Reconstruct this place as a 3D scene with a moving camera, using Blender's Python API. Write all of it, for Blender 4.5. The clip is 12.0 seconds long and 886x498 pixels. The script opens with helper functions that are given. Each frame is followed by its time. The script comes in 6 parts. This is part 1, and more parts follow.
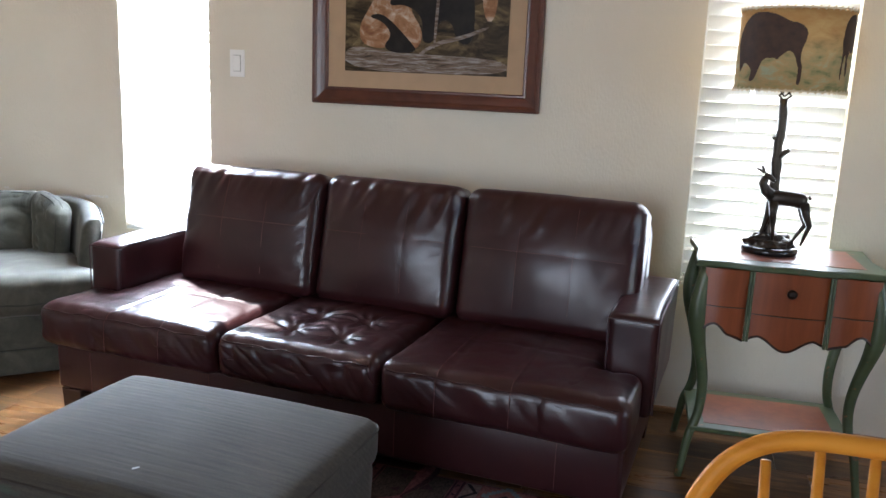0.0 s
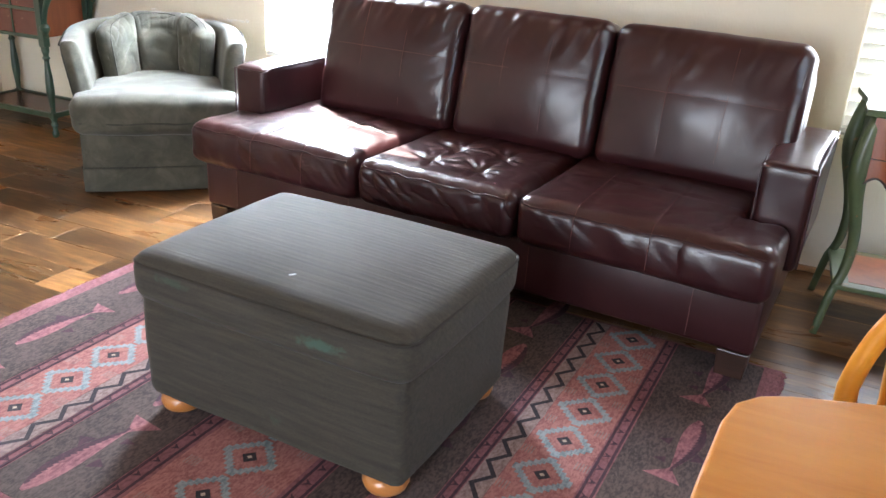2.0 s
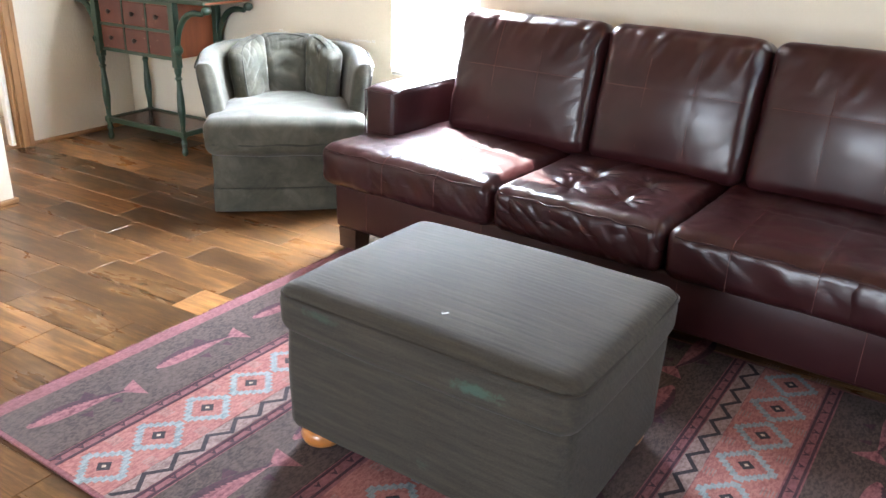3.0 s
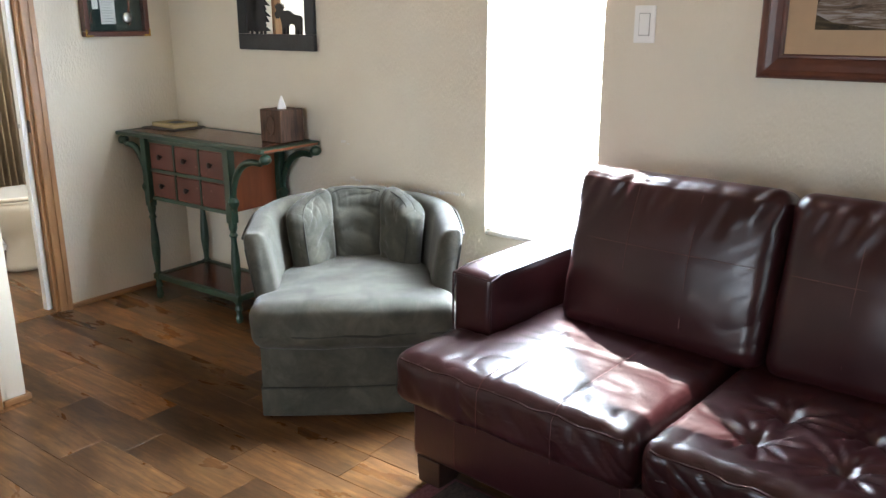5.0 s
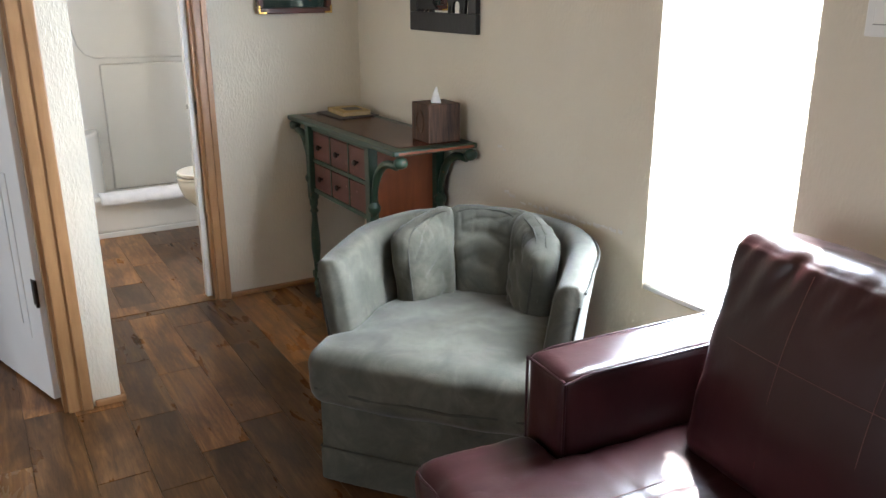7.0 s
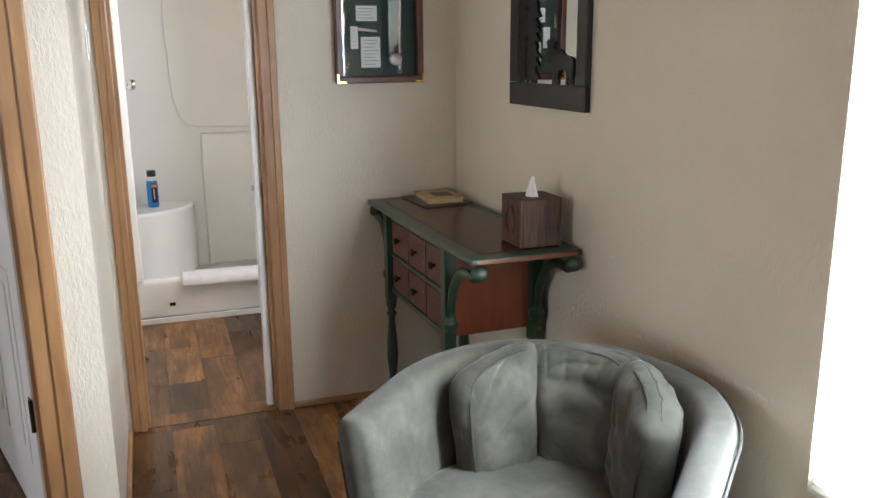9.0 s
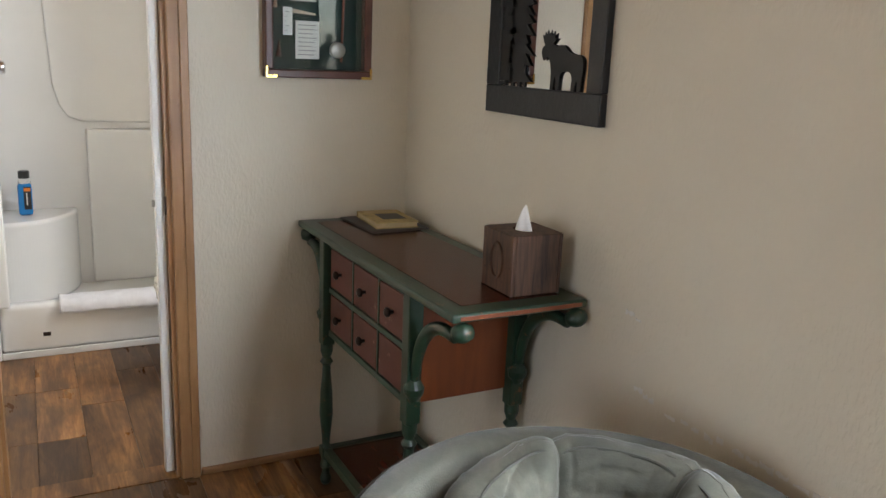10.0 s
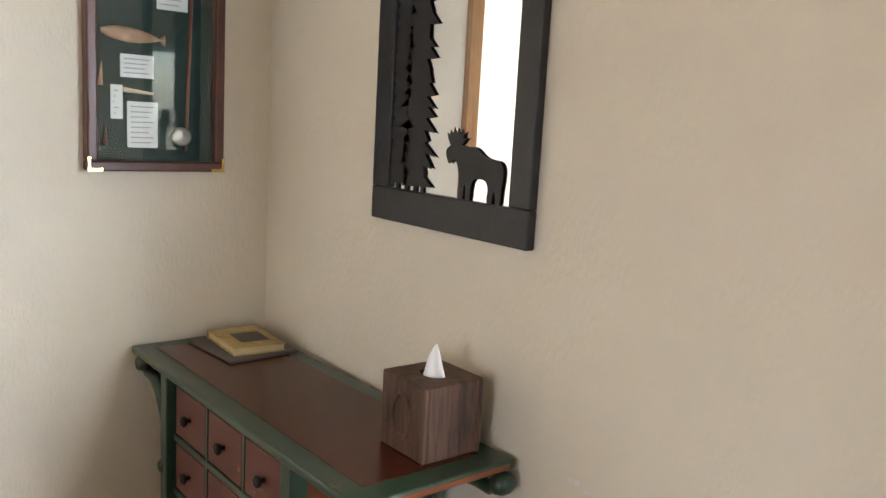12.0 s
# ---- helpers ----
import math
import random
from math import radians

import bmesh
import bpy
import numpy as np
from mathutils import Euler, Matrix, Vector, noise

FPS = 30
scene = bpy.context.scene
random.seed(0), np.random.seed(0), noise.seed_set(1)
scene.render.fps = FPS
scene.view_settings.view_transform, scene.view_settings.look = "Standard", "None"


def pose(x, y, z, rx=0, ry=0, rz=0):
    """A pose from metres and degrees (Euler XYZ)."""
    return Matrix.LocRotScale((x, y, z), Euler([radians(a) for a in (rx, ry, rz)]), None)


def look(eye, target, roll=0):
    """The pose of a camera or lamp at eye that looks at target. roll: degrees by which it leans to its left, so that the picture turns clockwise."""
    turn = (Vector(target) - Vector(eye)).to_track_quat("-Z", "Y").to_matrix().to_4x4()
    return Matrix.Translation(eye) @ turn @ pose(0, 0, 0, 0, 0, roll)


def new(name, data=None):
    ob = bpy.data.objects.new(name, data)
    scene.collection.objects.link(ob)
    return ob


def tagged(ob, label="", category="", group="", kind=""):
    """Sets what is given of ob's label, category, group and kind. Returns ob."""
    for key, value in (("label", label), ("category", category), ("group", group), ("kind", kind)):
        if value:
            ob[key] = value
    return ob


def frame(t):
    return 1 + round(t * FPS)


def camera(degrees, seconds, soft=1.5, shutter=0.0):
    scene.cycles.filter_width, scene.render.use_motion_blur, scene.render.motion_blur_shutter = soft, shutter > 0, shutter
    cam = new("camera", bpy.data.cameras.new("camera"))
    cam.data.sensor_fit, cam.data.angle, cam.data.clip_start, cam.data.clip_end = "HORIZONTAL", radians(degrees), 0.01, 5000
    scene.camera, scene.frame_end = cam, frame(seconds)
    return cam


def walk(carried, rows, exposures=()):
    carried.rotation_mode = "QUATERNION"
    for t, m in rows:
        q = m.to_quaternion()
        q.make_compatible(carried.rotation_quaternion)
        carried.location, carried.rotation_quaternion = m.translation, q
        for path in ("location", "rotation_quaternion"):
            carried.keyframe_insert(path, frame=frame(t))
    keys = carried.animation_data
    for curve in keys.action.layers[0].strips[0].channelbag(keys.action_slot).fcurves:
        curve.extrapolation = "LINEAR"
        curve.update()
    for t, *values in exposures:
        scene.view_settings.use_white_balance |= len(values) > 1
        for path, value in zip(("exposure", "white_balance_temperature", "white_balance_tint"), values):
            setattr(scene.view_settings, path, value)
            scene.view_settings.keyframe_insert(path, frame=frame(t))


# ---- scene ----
cam = camera(57.0, 12.0)
PATH = [
    (0, (-0.057, -0.002, 1.299), (-0.597, 1.879, 0.885), 2.4),
    (0.5, (-0.075, 0.003, 1.272), (-0.637, 1.849, 0.747), 2.8),
    (1, (-0.088, -0.004, 1.261), (-0.656, 1.805, 0.625), 3.3),
    (1.5, (-0.12, -0.012, 1.246), (-0.731, 1.749, 0.521), 3.8),
    (2, (-0.135, -0.027, 1.24), (-0.875, 1.662, 0.465), 3.6),
    (2.5, (-0.174, -0.032, 1.228), (-1.049, 1.587, 0.444), 3.3),
    (3, (-0.312, 0.01, 1.247), (-1.26, 1.6, 0.488), 2.0),
    (5, (-0.85, 0.709, 1.342), (-2.009, 2.244, 0.794), 0.0),
    (5.5, (-0.902, 0.964, 1.372), (-2.17, 2.412, 0.83), -1.4),
    (6, (-0.862, 1.216, 1.372), (-2.28, 2.501, 0.79), -0.3),
    (6.5, (-0.887, 1.45, 1.361), (-2.422, 2.573, 0.742), 0.1),
    (7, (-0.949, 1.653, 1.358), (-2.596, 2.609, 0.747), -0.2),
    (9, (-1.469, 2.115, 1.36), (-3.298, 2.775, 0.892), -0.4),
    (9.5, (-1.77, 2.159, 1.339), (-3.555, 2.944, 0.894), 2.6),
    (10, (-2.035, 2.153, 1.332), (-3.766, 3.043, 0.873), 2.4),
    (10.5, (-2.243, 2.119, 1.321), (-3.835, 3.199, 0.773), 2.3),
    (11, (-2.337, 2.136, 1.308), (-3.825, 3.324, 0.697), 4.5),
    (11.5, (-2.399, 2.207, 1.355), (-3.891, 3.427, 0.818), 4.2),
    (12, (-2.451, 2.254, 1.412), (-3.993, 3.49, 1.103), 3.2),
]
EXPOSURES = [(0.0, 2.68, 5900, 13), (1.0, 3.16, 6150, 13), (1.5, 3.4, 6250, 13), (2.5, 3.62, 6300, 13), (3.2, 3.62, 6250, 13), (5.0, 2.7, 6200, 12), (7.0, 2.36, 6280, 13), (9.0, 2.2, 6450, 15), (10.0, 2.16, 6500, 14), (10.5, 2.34, 6350, 15), (11.5, 2.82, 6450, 15), (12.0, 2.75, 6600, 15)]
walk(cam, [(t, look(eye, target, roll)) for t, eye, target, roll in PATH], EXPOSURES)

# ---- world, sun, light ----
SUN_EL, SUN_AZ = 49.0, math.atan2(0.735, -0.68)
world = bpy.data.worlds.new("sky")
scene.world = world
world.use_nodes = True
wn = world.node_tree
sky = wn.nodes.new("ShaderNodeTexSky")
sky.sky_type, sky.sun_disc = "NISHITA", False
sky.sun_elevation, sky.sun_rotation = radians(SUN_EL), math.pi / 2 - SUN_AZ
wn.links.new(sky.outputs[0], wn.nodes["Background"].inputs[0])
wn.nodes["Background"].inputs[1].default_value = 0.12
sun_dir = Vector((math.cos(SUN_AZ) * math.cos(radians(SUN_EL)), math.sin(SUN_AZ) * math.cos(radians(SUN_EL)), math.sin(radians(SUN_EL))))
sun = new("sun", bpy.data.lights.new("sun", "SUN"))
sun.data.energy, sun.data.angle, sun.data.color = 5.0, radians(0.6), (1.0, 0.95, 0.86)
sun.matrix_world = look(sun_dir * 20, (0, 0, 0))


def window_light(name, place, target, w, h, watts):
    """The sky's light in a window's opening."""
    ob = new(name, bpy.data.lights.new(name, "AREA"))
    ob.data.shape, ob.data.size, ob.data.size_y, ob.data.energy = "RECTANGLE", w, h, watts
    ob.data.color = (0.86, 0.93, 1.0)
    ob.matrix_world = look(place, target)
    return ob


# South and east lamps stand in assumed, unseen windows, placed to suit the room's brightness.
window_light("assumed_sky_south", (-1.2, -2.34, 1.25), (-1.2, 0, 1.15), 1.4, 1.5, 11)
# Added fill through the bedroom doorway for the north wall; no such source is seen.
window_light("fill_bedroom", (-5.0, -2.34, 1.25), (-5.0, 0, 1.15), 1.4, 1.5, 7)
window_light("assumed_sky_east", (2.54, 1.2, 1.25), (0, 1.2, 1.15), 1.6, 1.4, 1.3)
# Lamp of an assumed bathroom window; what really lights the room is unseen.
window_light("assumed_sky_bath", (-5.1, 3.24, 1.62), (-5.1, 2.0, 1.2), 0.5, 0.6, 5.2)
window_light("skylight_sofa_west", (-2.341, 3.2585, 1.28), (-2.341, 0, 1.28), 0.462, 1.49, 14).data.color = (0.74, 0.87, 1.0)
window_light("skylight_sofa_east", (0.24, 3.2585, 1.28), (0.24, 0, 1.28), 0.516, 1.49, 4)
window_light("sky_behind_blind", (-2.341, 3.40, 1.28), (-2.341, 0, 1.0), 0.46, 1.49, 30)

# ---- materials ----
def nodes_of(name, rough=0.5, metal=0.0):
    m = bpy.data.materials.new(name)
    m.use_nodes = True
    b = m.node_tree.nodes["Principled BSDF"]
    b.inputs["Roughness"].default_value, b.inputs["Metallic"].default_value = rough, metal
    return m, m.node_tree, b


def socket(nt, kind, inputs=(), **props):
    n = nt.nodes.new(kind)
    for k, v in props.items():
        setattr(n, k, v)
    for k, v in inputs:
        if hasattr(v, "is_output"):
            nt.links.new(v, n.inputs[k])
        else:
            n.inputs[k].default_value = v
    return n


def ramp(nt, fac, stops):
    r = nt.nodes.new("ShaderNodeValToRGB")
    nt.links.new(fac, r.inputs[0])
    while len(r.color_ramp.elements) < len(stops):
        r.color_ramp.elements.new(0.5)
    for e, (p, c) in zip(r.color_ramp.elements, stops):
        e.position, e.color = p, (*c, 1)
    return r.outputs[0]


def coords(nt, scale=(1, 1, 1), rand=0.0, which="Object"):
    tc = nt.nodes.new("ShaderNodeTexCoord")
    mp = socket(nt, "ShaderNodeMapping", [("Vector", tc.outputs[which]), ("Scale", scale)])
    if rand:
        oi = nt.nodes.new("ShaderNodeObjectInfo")
        add = socket(nt, "ShaderNodeVectorMath", [(0, mp.outputs[0])], operation="ADD")
        sc = socket(nt, "ShaderNodeMath", [(0, oi.outputs["Random"]), (1, rand)], operation="MULTIPLY")
        cb = socket(nt, "ShaderNodeCombineXYZ", [(0, sc.outputs[0]), (1, sc.outputs[0]), (2, sc.outputs[0])])
        nt.links.new(cb.outputs[0], add.inputs[1])
        return add.outputs[0]
    return mp.outputs[0]


def noise_of(nt, vec, scale, detail=4, rough=0.55, dist=0.0):
    return socket(nt, "ShaderNodeTexNoise", [("Vector", vec), ("Scale", scale), ("Detail", detail), ("Roughness", rough), ("Distortion", dist)]).outputs["Fac"]


def bump(nt, b, height, strength=0.3, dist=0.002):
    n = socket(nt, "ShaderNodeBump", [("Height", height), ("Strength", strength), ("Distance", dist)])
    nt.links.new(n.outputs[0], b.inputs["Normal"])


def mixed(nt, fac, a, c, mode="MIX"):
    m = nt.nodes.new("ShaderNodeMix")
    m.data_type, m.blend_type = "RGBA", mode
    for k, v in ((0, fac), (6, a), (7, c)):
        if hasattr(v, "is_output"):
            nt.links.new(v, m.inputs[k])
        else:
            m.inputs[k].default_value = v if k == 0 else (*v, 1)
    return m.outputs[2]


def paint(name, color, rough=0.5, vary=0.12, scale=6.0, grain=180.0, relief=0.15, metal=0.0, dist=0.001, coat=0.0):
    """A painted or plain surface with large blotches, fine grain and a little uneven gloss."""
    m, nt, b = nodes_of(name, rough, metal)
    v = coords(nt)
    big = noise_of(nt, v, scale, 5)
    lo, hi = [c * (1 - vary) for c in color], [min(1, c * (1 + vary)) for c in color]
    nt.links.new(ramp(nt, big, [(0.3, lo), (0.7, hi)]), b.inputs["Base Color"])
    fine = noise_of(nt, v, grain, 3)
    bump(nt, b, fine, relief, dist)
    rr = socket(nt, "ShaderNodeMapRange", [("Value", big), ("To Min", max(0, rough - 0.08)), ("To Max", min(1, rough + 0.08))])
    nt.links.new(rr.outputs[0], b.inputs["Roughness"])
    b.inputs["Coat Weight"].default_value = coat
    return m


def wood(name, dark, light, rough=0.4, grain=(3, 40, 40), wear=None, rand=0.0, coat=0.0):
    m, nt, b = nodes_of(name, rough)
    v = coords(nt, grain, rand)
    g = noise_of(nt, v, 1.0, 6, 0.6, 0.6)
    v2 = coords(nt, (1, 1, 1), rand)
    big = noise_of(nt, v2, 4.0, 4)
    col = ramp(nt, g, [(0.32, dark), (0.68, light)])
    col = mixed(nt, 0.35, col, ramp(nt, big, [(0.3, [c * 0.6 for c in dark]), (0.75, light)]))
    if wear:
        spot = ramp(nt, noise_of(nt, v2, 30.0, 6, 0.7), [(0.62, (0, 0, 0)), (0.70, (1, 1, 1))])
        col = mixed(nt, spot, col, wear)
    nt.links.new(col, b.inputs["Base Color"])
    bump(nt, b, g, 0.12, 0.001)
    b.inputs["Coat Weight"].default_value = coat
    b.inputs["Coat Roughness"].default_value = 0.2
    return m


def wall_material():
    m, nt, b = nodes_of("wall_paint", 0.55)
    v = coords(nt)
    big = noise_of(nt, v, 1.6, 4)
    nt.links.new(ramp(nt, big, [(0.3, (0.68, 0.614, 0.497)), (0.7, (0.73, 0.664, 0.543))]), b.inputs["Base Color"])
    peel = noise_of(nt, coords(nt, (1, 1, 0.45)), 125.0, 2, 0.5)
    soft = ramp(nt, peel, [(0.42, (0, 0, 0)), (0.62, (1, 1, 1))])
    bump(nt, b, soft, 0.42, 0.0013)
    return m


def leather_material():
    m, nt, b = nodes_of("burgundy_leather", 0.32)
    v = coords(nt)
    big = noise_of(nt, v, 5.0, 5)
    nt.links.new(ramp(nt, big, [(0.3, (0.021, 0.0050, 0.0060)), (0.7, (0.037, 0.0098, 0.0108))]), b.inputs["Base Color"])
    folds = noise_of(nt, coords(nt, (1, 1, 0.5)), 26.0, 3, 0.5, 0.3)
    wrinkle = noise_of(nt, coords(nt, (1, 1, 0.6)), 75.0, 3, 0.55, 0.6)
    tot = socket(nt, "ShaderNodeMath", [(0, wrinkle), (1, 0.30), (2, folds)], operation="MULTIPLY_ADD")
    bump(nt, b, tot.outputs[0], 0.17, 0.004)
    rr = socket(nt, "ShaderNodeMapRange", [("Value", big), ("To Min", 0.26), ("To Max", 0.37)])
    nt.links.new(rr.outputs[0], b.inputs["Roughness"])
    b.inputs["Specular IOR Level"].default_value = 0.45
    return m


def ribbed_fabric():
    """Slubbed upholstery cloth with fine uneven ribs and ragged turquoise blotches on the front."""
    m, nt, b = nodes_of("grey_ribbed_fabric", 0.9)
    v = coords(nt)
    w = socket(nt, "ShaderNodeTexWave", [("Vector", coords(nt, (0.04, 1, 1))), ("Scale", 34.0), ("Distortion", 5.0), ("Detail", 4.0), ("Detail Scale", 1.5)], wave_type="BANDS", bands_direction="DIAGONAL")
    streak = noise_of(nt, coords(nt, (5, 75, 75)), 1.0, 5, 0.65)
    fine = noise_of(nt, coords(nt, (1, 2.2, 2.2)), 330.0, 2)
    col = ramp(nt, streak, [(0.30, (0.0095, 0.0078, 0.0053)), (0.70, (0.051, 0.0415, 0.029))])
    # Shade in the rib grooves is painted into the colour, besides the bump.
    col = mixed(nt, ramp(nt, w.outputs["Fac"], [(0.10, (0.16, 0.16, 0.16)), (0.5, (0, 0, 0))]), col, (0.007, 0.007, 0.0055))
    col = mixed(nt, 0.30, col, ramp(nt, fine, [(0.3, (0.008, 0.0075, 0.006)), (0.7, (0.085, 0.077, 0.059))]))
    for cx, cz, rx, rz, keep in ((0.175, 0.362, 0.085, 0.022, 0.34), (-0.24, 0.395, 0.08, 0.016, 0.14), (0.02, 0.11, 0.05, 0.025, 0.12)):
        tc = socket(nt, "ShaderNodeMapping", [("Vector", v), ("Location", (-cx / rx, 0.30 / 0.05, -cz / rz)), ("Scale", (1 / rx, 1 / 0.05, 1 / rz))])
        d = socket(nt, "ShaderNodeVectorMath", [(0, tc.outputs[0])], operation="LENGTH").outputs["Value"]
        near = socket(nt, "ShaderNodeMath", [(0, d), (1, 0.4)], operation="MULTIPLY").outputs[0]
        ragged = socket(nt, "ShaderNodeMath", [(0, noise_of(nt, v, 42.0, 5, 0.75)), (1, 0.9), (2, near)], operation="MULTIPLY_ADD").outputs[0]
        col = mixed(nt, ramp(nt, ragged, [(0.56, (keep, keep, keep)), (0.76, (0, 0, 0))]), col, (0.050, 0.165, 0.125))
    nt.links.new(col, b.inputs["Base Color"])
    tot = socket(nt, "ShaderNodeMath", [(0, w.outputs["Fac"]), (1, fine)], operation="ADD")
    bump(nt, b, tot.outputs[0], 0.22, 0.0012)
    b.inputs["Sheen Weight"].default_value = 0.05
    return m


def suede_material():
    m, nt, b = nodes_of("sage_suede", 0.85)
    v = coords(nt)
    big = noise_of(nt, v, 9.0, 6, 0.68, 0.5)
    fine = noise_of(nt, v, 300.0, 2)
    col = ramp(nt, big, [(0.32, (0.036, 0.036, 0.025)), (0.50, (0.060, 0.058, 0.042)), (0.68, (0.096, 0.092, 0.068))])
    nt.links.new(col, b.inputs["Base Color"])
    folds = noise_of(nt, v, 14.0, 3)
    tot = socket(nt, "ShaderNodeMath", [(0, folds), (1, fine)], operation="MULTIPLY_ADD")
    tot.inputs[1].default_value = 3.0
    nt.links.new(fine, tot.inputs[2])
    bump(nt, b, tot.outputs[0], 0.16, 0.003)
    b.inputs["Sheen Weight"].default_value = 0.22
    b.inputs["Sheen Roughness"].default_value = 0.4
    return m


def plank_material(rand=90.0):
    m, nt, b = nodes_of("vinyl_plank" if rand else "vinyl_plank_sheet", 0.36)
    v = coords(nt, (1, 1, 1), rand)
    grain = noise_of(nt, coords(nt, (2.6, 34, 34), rand), 1.0, 7, 0.68, 0.9)
    patch = noise_of(nt, coords(nt, (2.4, 7, 7), rand), 1.0, 5, 0.6, 0.5)
    fine = noise_of(nt, coords(nt, (14, 150, 150), rand), 1.0, 4, 0.7)
    blot = noise_of(nt, coords(nt, (7, 15, 15), rand), 1.0, 6, 0.68, 0.6)
    col = ramp(nt, grain, [(0.30, (0.074, 0.033, 0.012)), (0.48, (0.180, 0.086, 0.031)), (0.68, (0.35, 0.185, 0.070))])
    col = mixed(nt, ramp(nt, patch, [(0.44, (0, 0, 0)), (0.62, (0.8, 0.8, 0.8))]), col, (0.048, 0.024, 0.013))
    col = mixed(nt, ramp(nt, blot, [(0.50, (0, 0, 0)), (0.72, (0.5, 0.5, 0.5))]), col, (0.034, 0.017, 0.009))
    col = mixed(nt, 0.15, col, ramp(nt, fine, [(0.35, (0.03, 0.015, 0.008)), (0.65, (0.26, 0.15, 0.075))]))
    oi = nt.nodes.new("ShaderNodeObjectInfo")
    col = mixed(nt, 1.0, col, ramp(nt, oi.outputs["Random"], [(0.0, (0.52, 0.50, 0.48)), (0.35, (0.70, 0.67, 0.64)), (0.60, (0.95, 0.91, 0.86)), (0.82, (1.25, 1.17, 1.05)), (1.0, (1.75, 1.62, 1.40))]), "MULTIPLY")
    nt.links.new(col, b.inputs["Base Color"])
    bump(nt, b, fine, 0.12, 0.001)
    b.inputs["Specular IOR Level"].default_value = 0.32
    rr = socket(nt, "ShaderNodeMapRange", [("Value", patch), ("To Min", 0.22), ("To Max", 0.36)])
    nt.links.new(rr.outputs[0], b.inputs["Roughness"])
    return m


def woven(name, a, c, scale=150.0):
    """A woven pile in two mixed yarns, with worn patches."""
    m, nt, b = nodes_of(name, 0.95)
    v = coords(nt)
    yarn = noise_of(nt, coords(nt, (1, 0.45, 1)), scale, 3, 0.7)
    worn = noise_of(nt, v, 7.0, 4)
    col = ramp(nt, yarn, [(0.38, a), (0.60, c)])
    col = mixed(nt, ramp(nt, worn, [(0.4, (0, 0, 0)), (0.75, (0.35, 0.35, 0.35))]), col, [min(1, x * 1.25 + 0.006) for x in c])
    nt.links.new(col, b.inputs["Base Color"])
    bump(nt, b, yarn, 0.5, 0.002)
    return m


def glass_material():
    m, nt, b = nodes_of("clear_glass", 0.02)
    b.inputs["Transmission Weight"].default_value, b.inputs["IOR"].default_value = 1.0, 1.45
    b.inputs["Base Color"].default_value = (0.97, 0.99, 0.98, 1)
    return m


def painting_material(name, stops, scale, stretch=(1, 1, 2.4)):
    m, nt, b = nodes_of(name, 0.45)
    b.inputs["Specular IOR Level"].default_value = 0.12
    n = noise_of(nt, coords(nt, stretch), scale, 7, 0.65, 1.1)
    nt.links.new(ramp(nt, n, stops), b.inputs["Base Color"])
    return m


def shade_print():
    """A printed plain: warm sky above, green and tan scrub below."""
    m, nt, b = nodes_of("printed_shade", 0.7)
    n = noise_of(nt, coords(nt, (1, 1, 2.2)), 16.0, 6, 0.6, 0.3)
    z = socket(nt, "ShaderNodeSeparateXYZ", [(0, coords(nt))]).outputs[2]
    sky = ramp(nt, n, [(0.3, (0.50, 0.26, 0.085)), (0.7, (0.62, 0.42, 0.17))])
    scrub = ramp(nt, n, [(0.34, (0.20, 0.21, 0.085)), (0.46, (0.40, 0.32, 0.14)), (0.56, (0.50, 0.33, 0.14)), (0.70, (0.42, 0.44, 0.27))])
    lift = socket(nt, "ShaderNodeMath", [(0, n), (1, 0.10), (2, z)], operation="MULTIPLY_ADD").outputs[0]
    fac = socket(nt, "ShaderNodeMapRange", [("Value", lift), ("From Min", 0.68), ("From Max", 0.76)]).outputs[0]
    nt.links.new(mixed(nt, fac, scrub, sky), b.inputs["Base Color"])
    return m


M_WALL = wall_material()
M_CEIL = wood("pine_ceiling_boards", (0.26, 0.145, 0.065), (0.40, 0.24, 0.115), 0.45, (2, 24, 24))
M_LEATHER = leather_material()
M_PIPING = paint("leather_piping", (0.026, 0.0065, 0.008), 0.34, 0.2, 20.0)
M_STITCH = paint("pale_thread", (0.125, 0.052, 0.048), 0.7, 0.15, 40.0)
M_DARKWOOD = wood("dark_stained_leg", (0.02, 0.010, 0.007), (0.05, 0.022, 0.014), 0.35)
M_RIB = ribbed_fabric()
M_WELT = paint("dark_welt", (0.024, 0.020, 0.015), 0.9, 0.2, 30.0)
M_SUEDE = suede_material()
M_SUEDE_WELT = paint("sage_welt", (0.034, 0.033, 0.025), 0.8, 0.2, 20.0)
M_PLANK, M_PLANK_SHEET = plank_material(), plank_material(0.0)
M_SUBFLOOR = paint("floor_joint", (0.05, 0.028, 0.016), 0.8)
M_OAK = wood("oak_trim", (0.30, 0.145, 0.055), (0.47, 0.26, 0.115), 0.38, (30, 30, 2.5), coat=0.15)
M_OAK_LONG = wood("oak_base_trim", (0.30, 0.15, 0.06), (0.46, 0.26, 0.12), 0.4, (6, 6, 40))
M_HONEY = wood("honey_pine", (0.52, 0.185, 0.016), (0.66, 0.285, 0.036), 0.45, (5, 30, 30))
M_HONEY.node_tree.nodes["Principled BSDF"].inputs["Specular IOR Level"].default_value = 0.12
M_BUNFOOT = wood("orange_pine_foot", (0.42, 0.15, 0.035), (0.56, 0.235, 0.07), 0.3, coat=0.3)
M_GREEN = wood("distressed_green_paint", (0.010, 0.032, 0.018), (0.024, 0.060, 0.034), 0.36, (6, 12, 12), (0.16, 0.075, 0.03), coat=0.2)
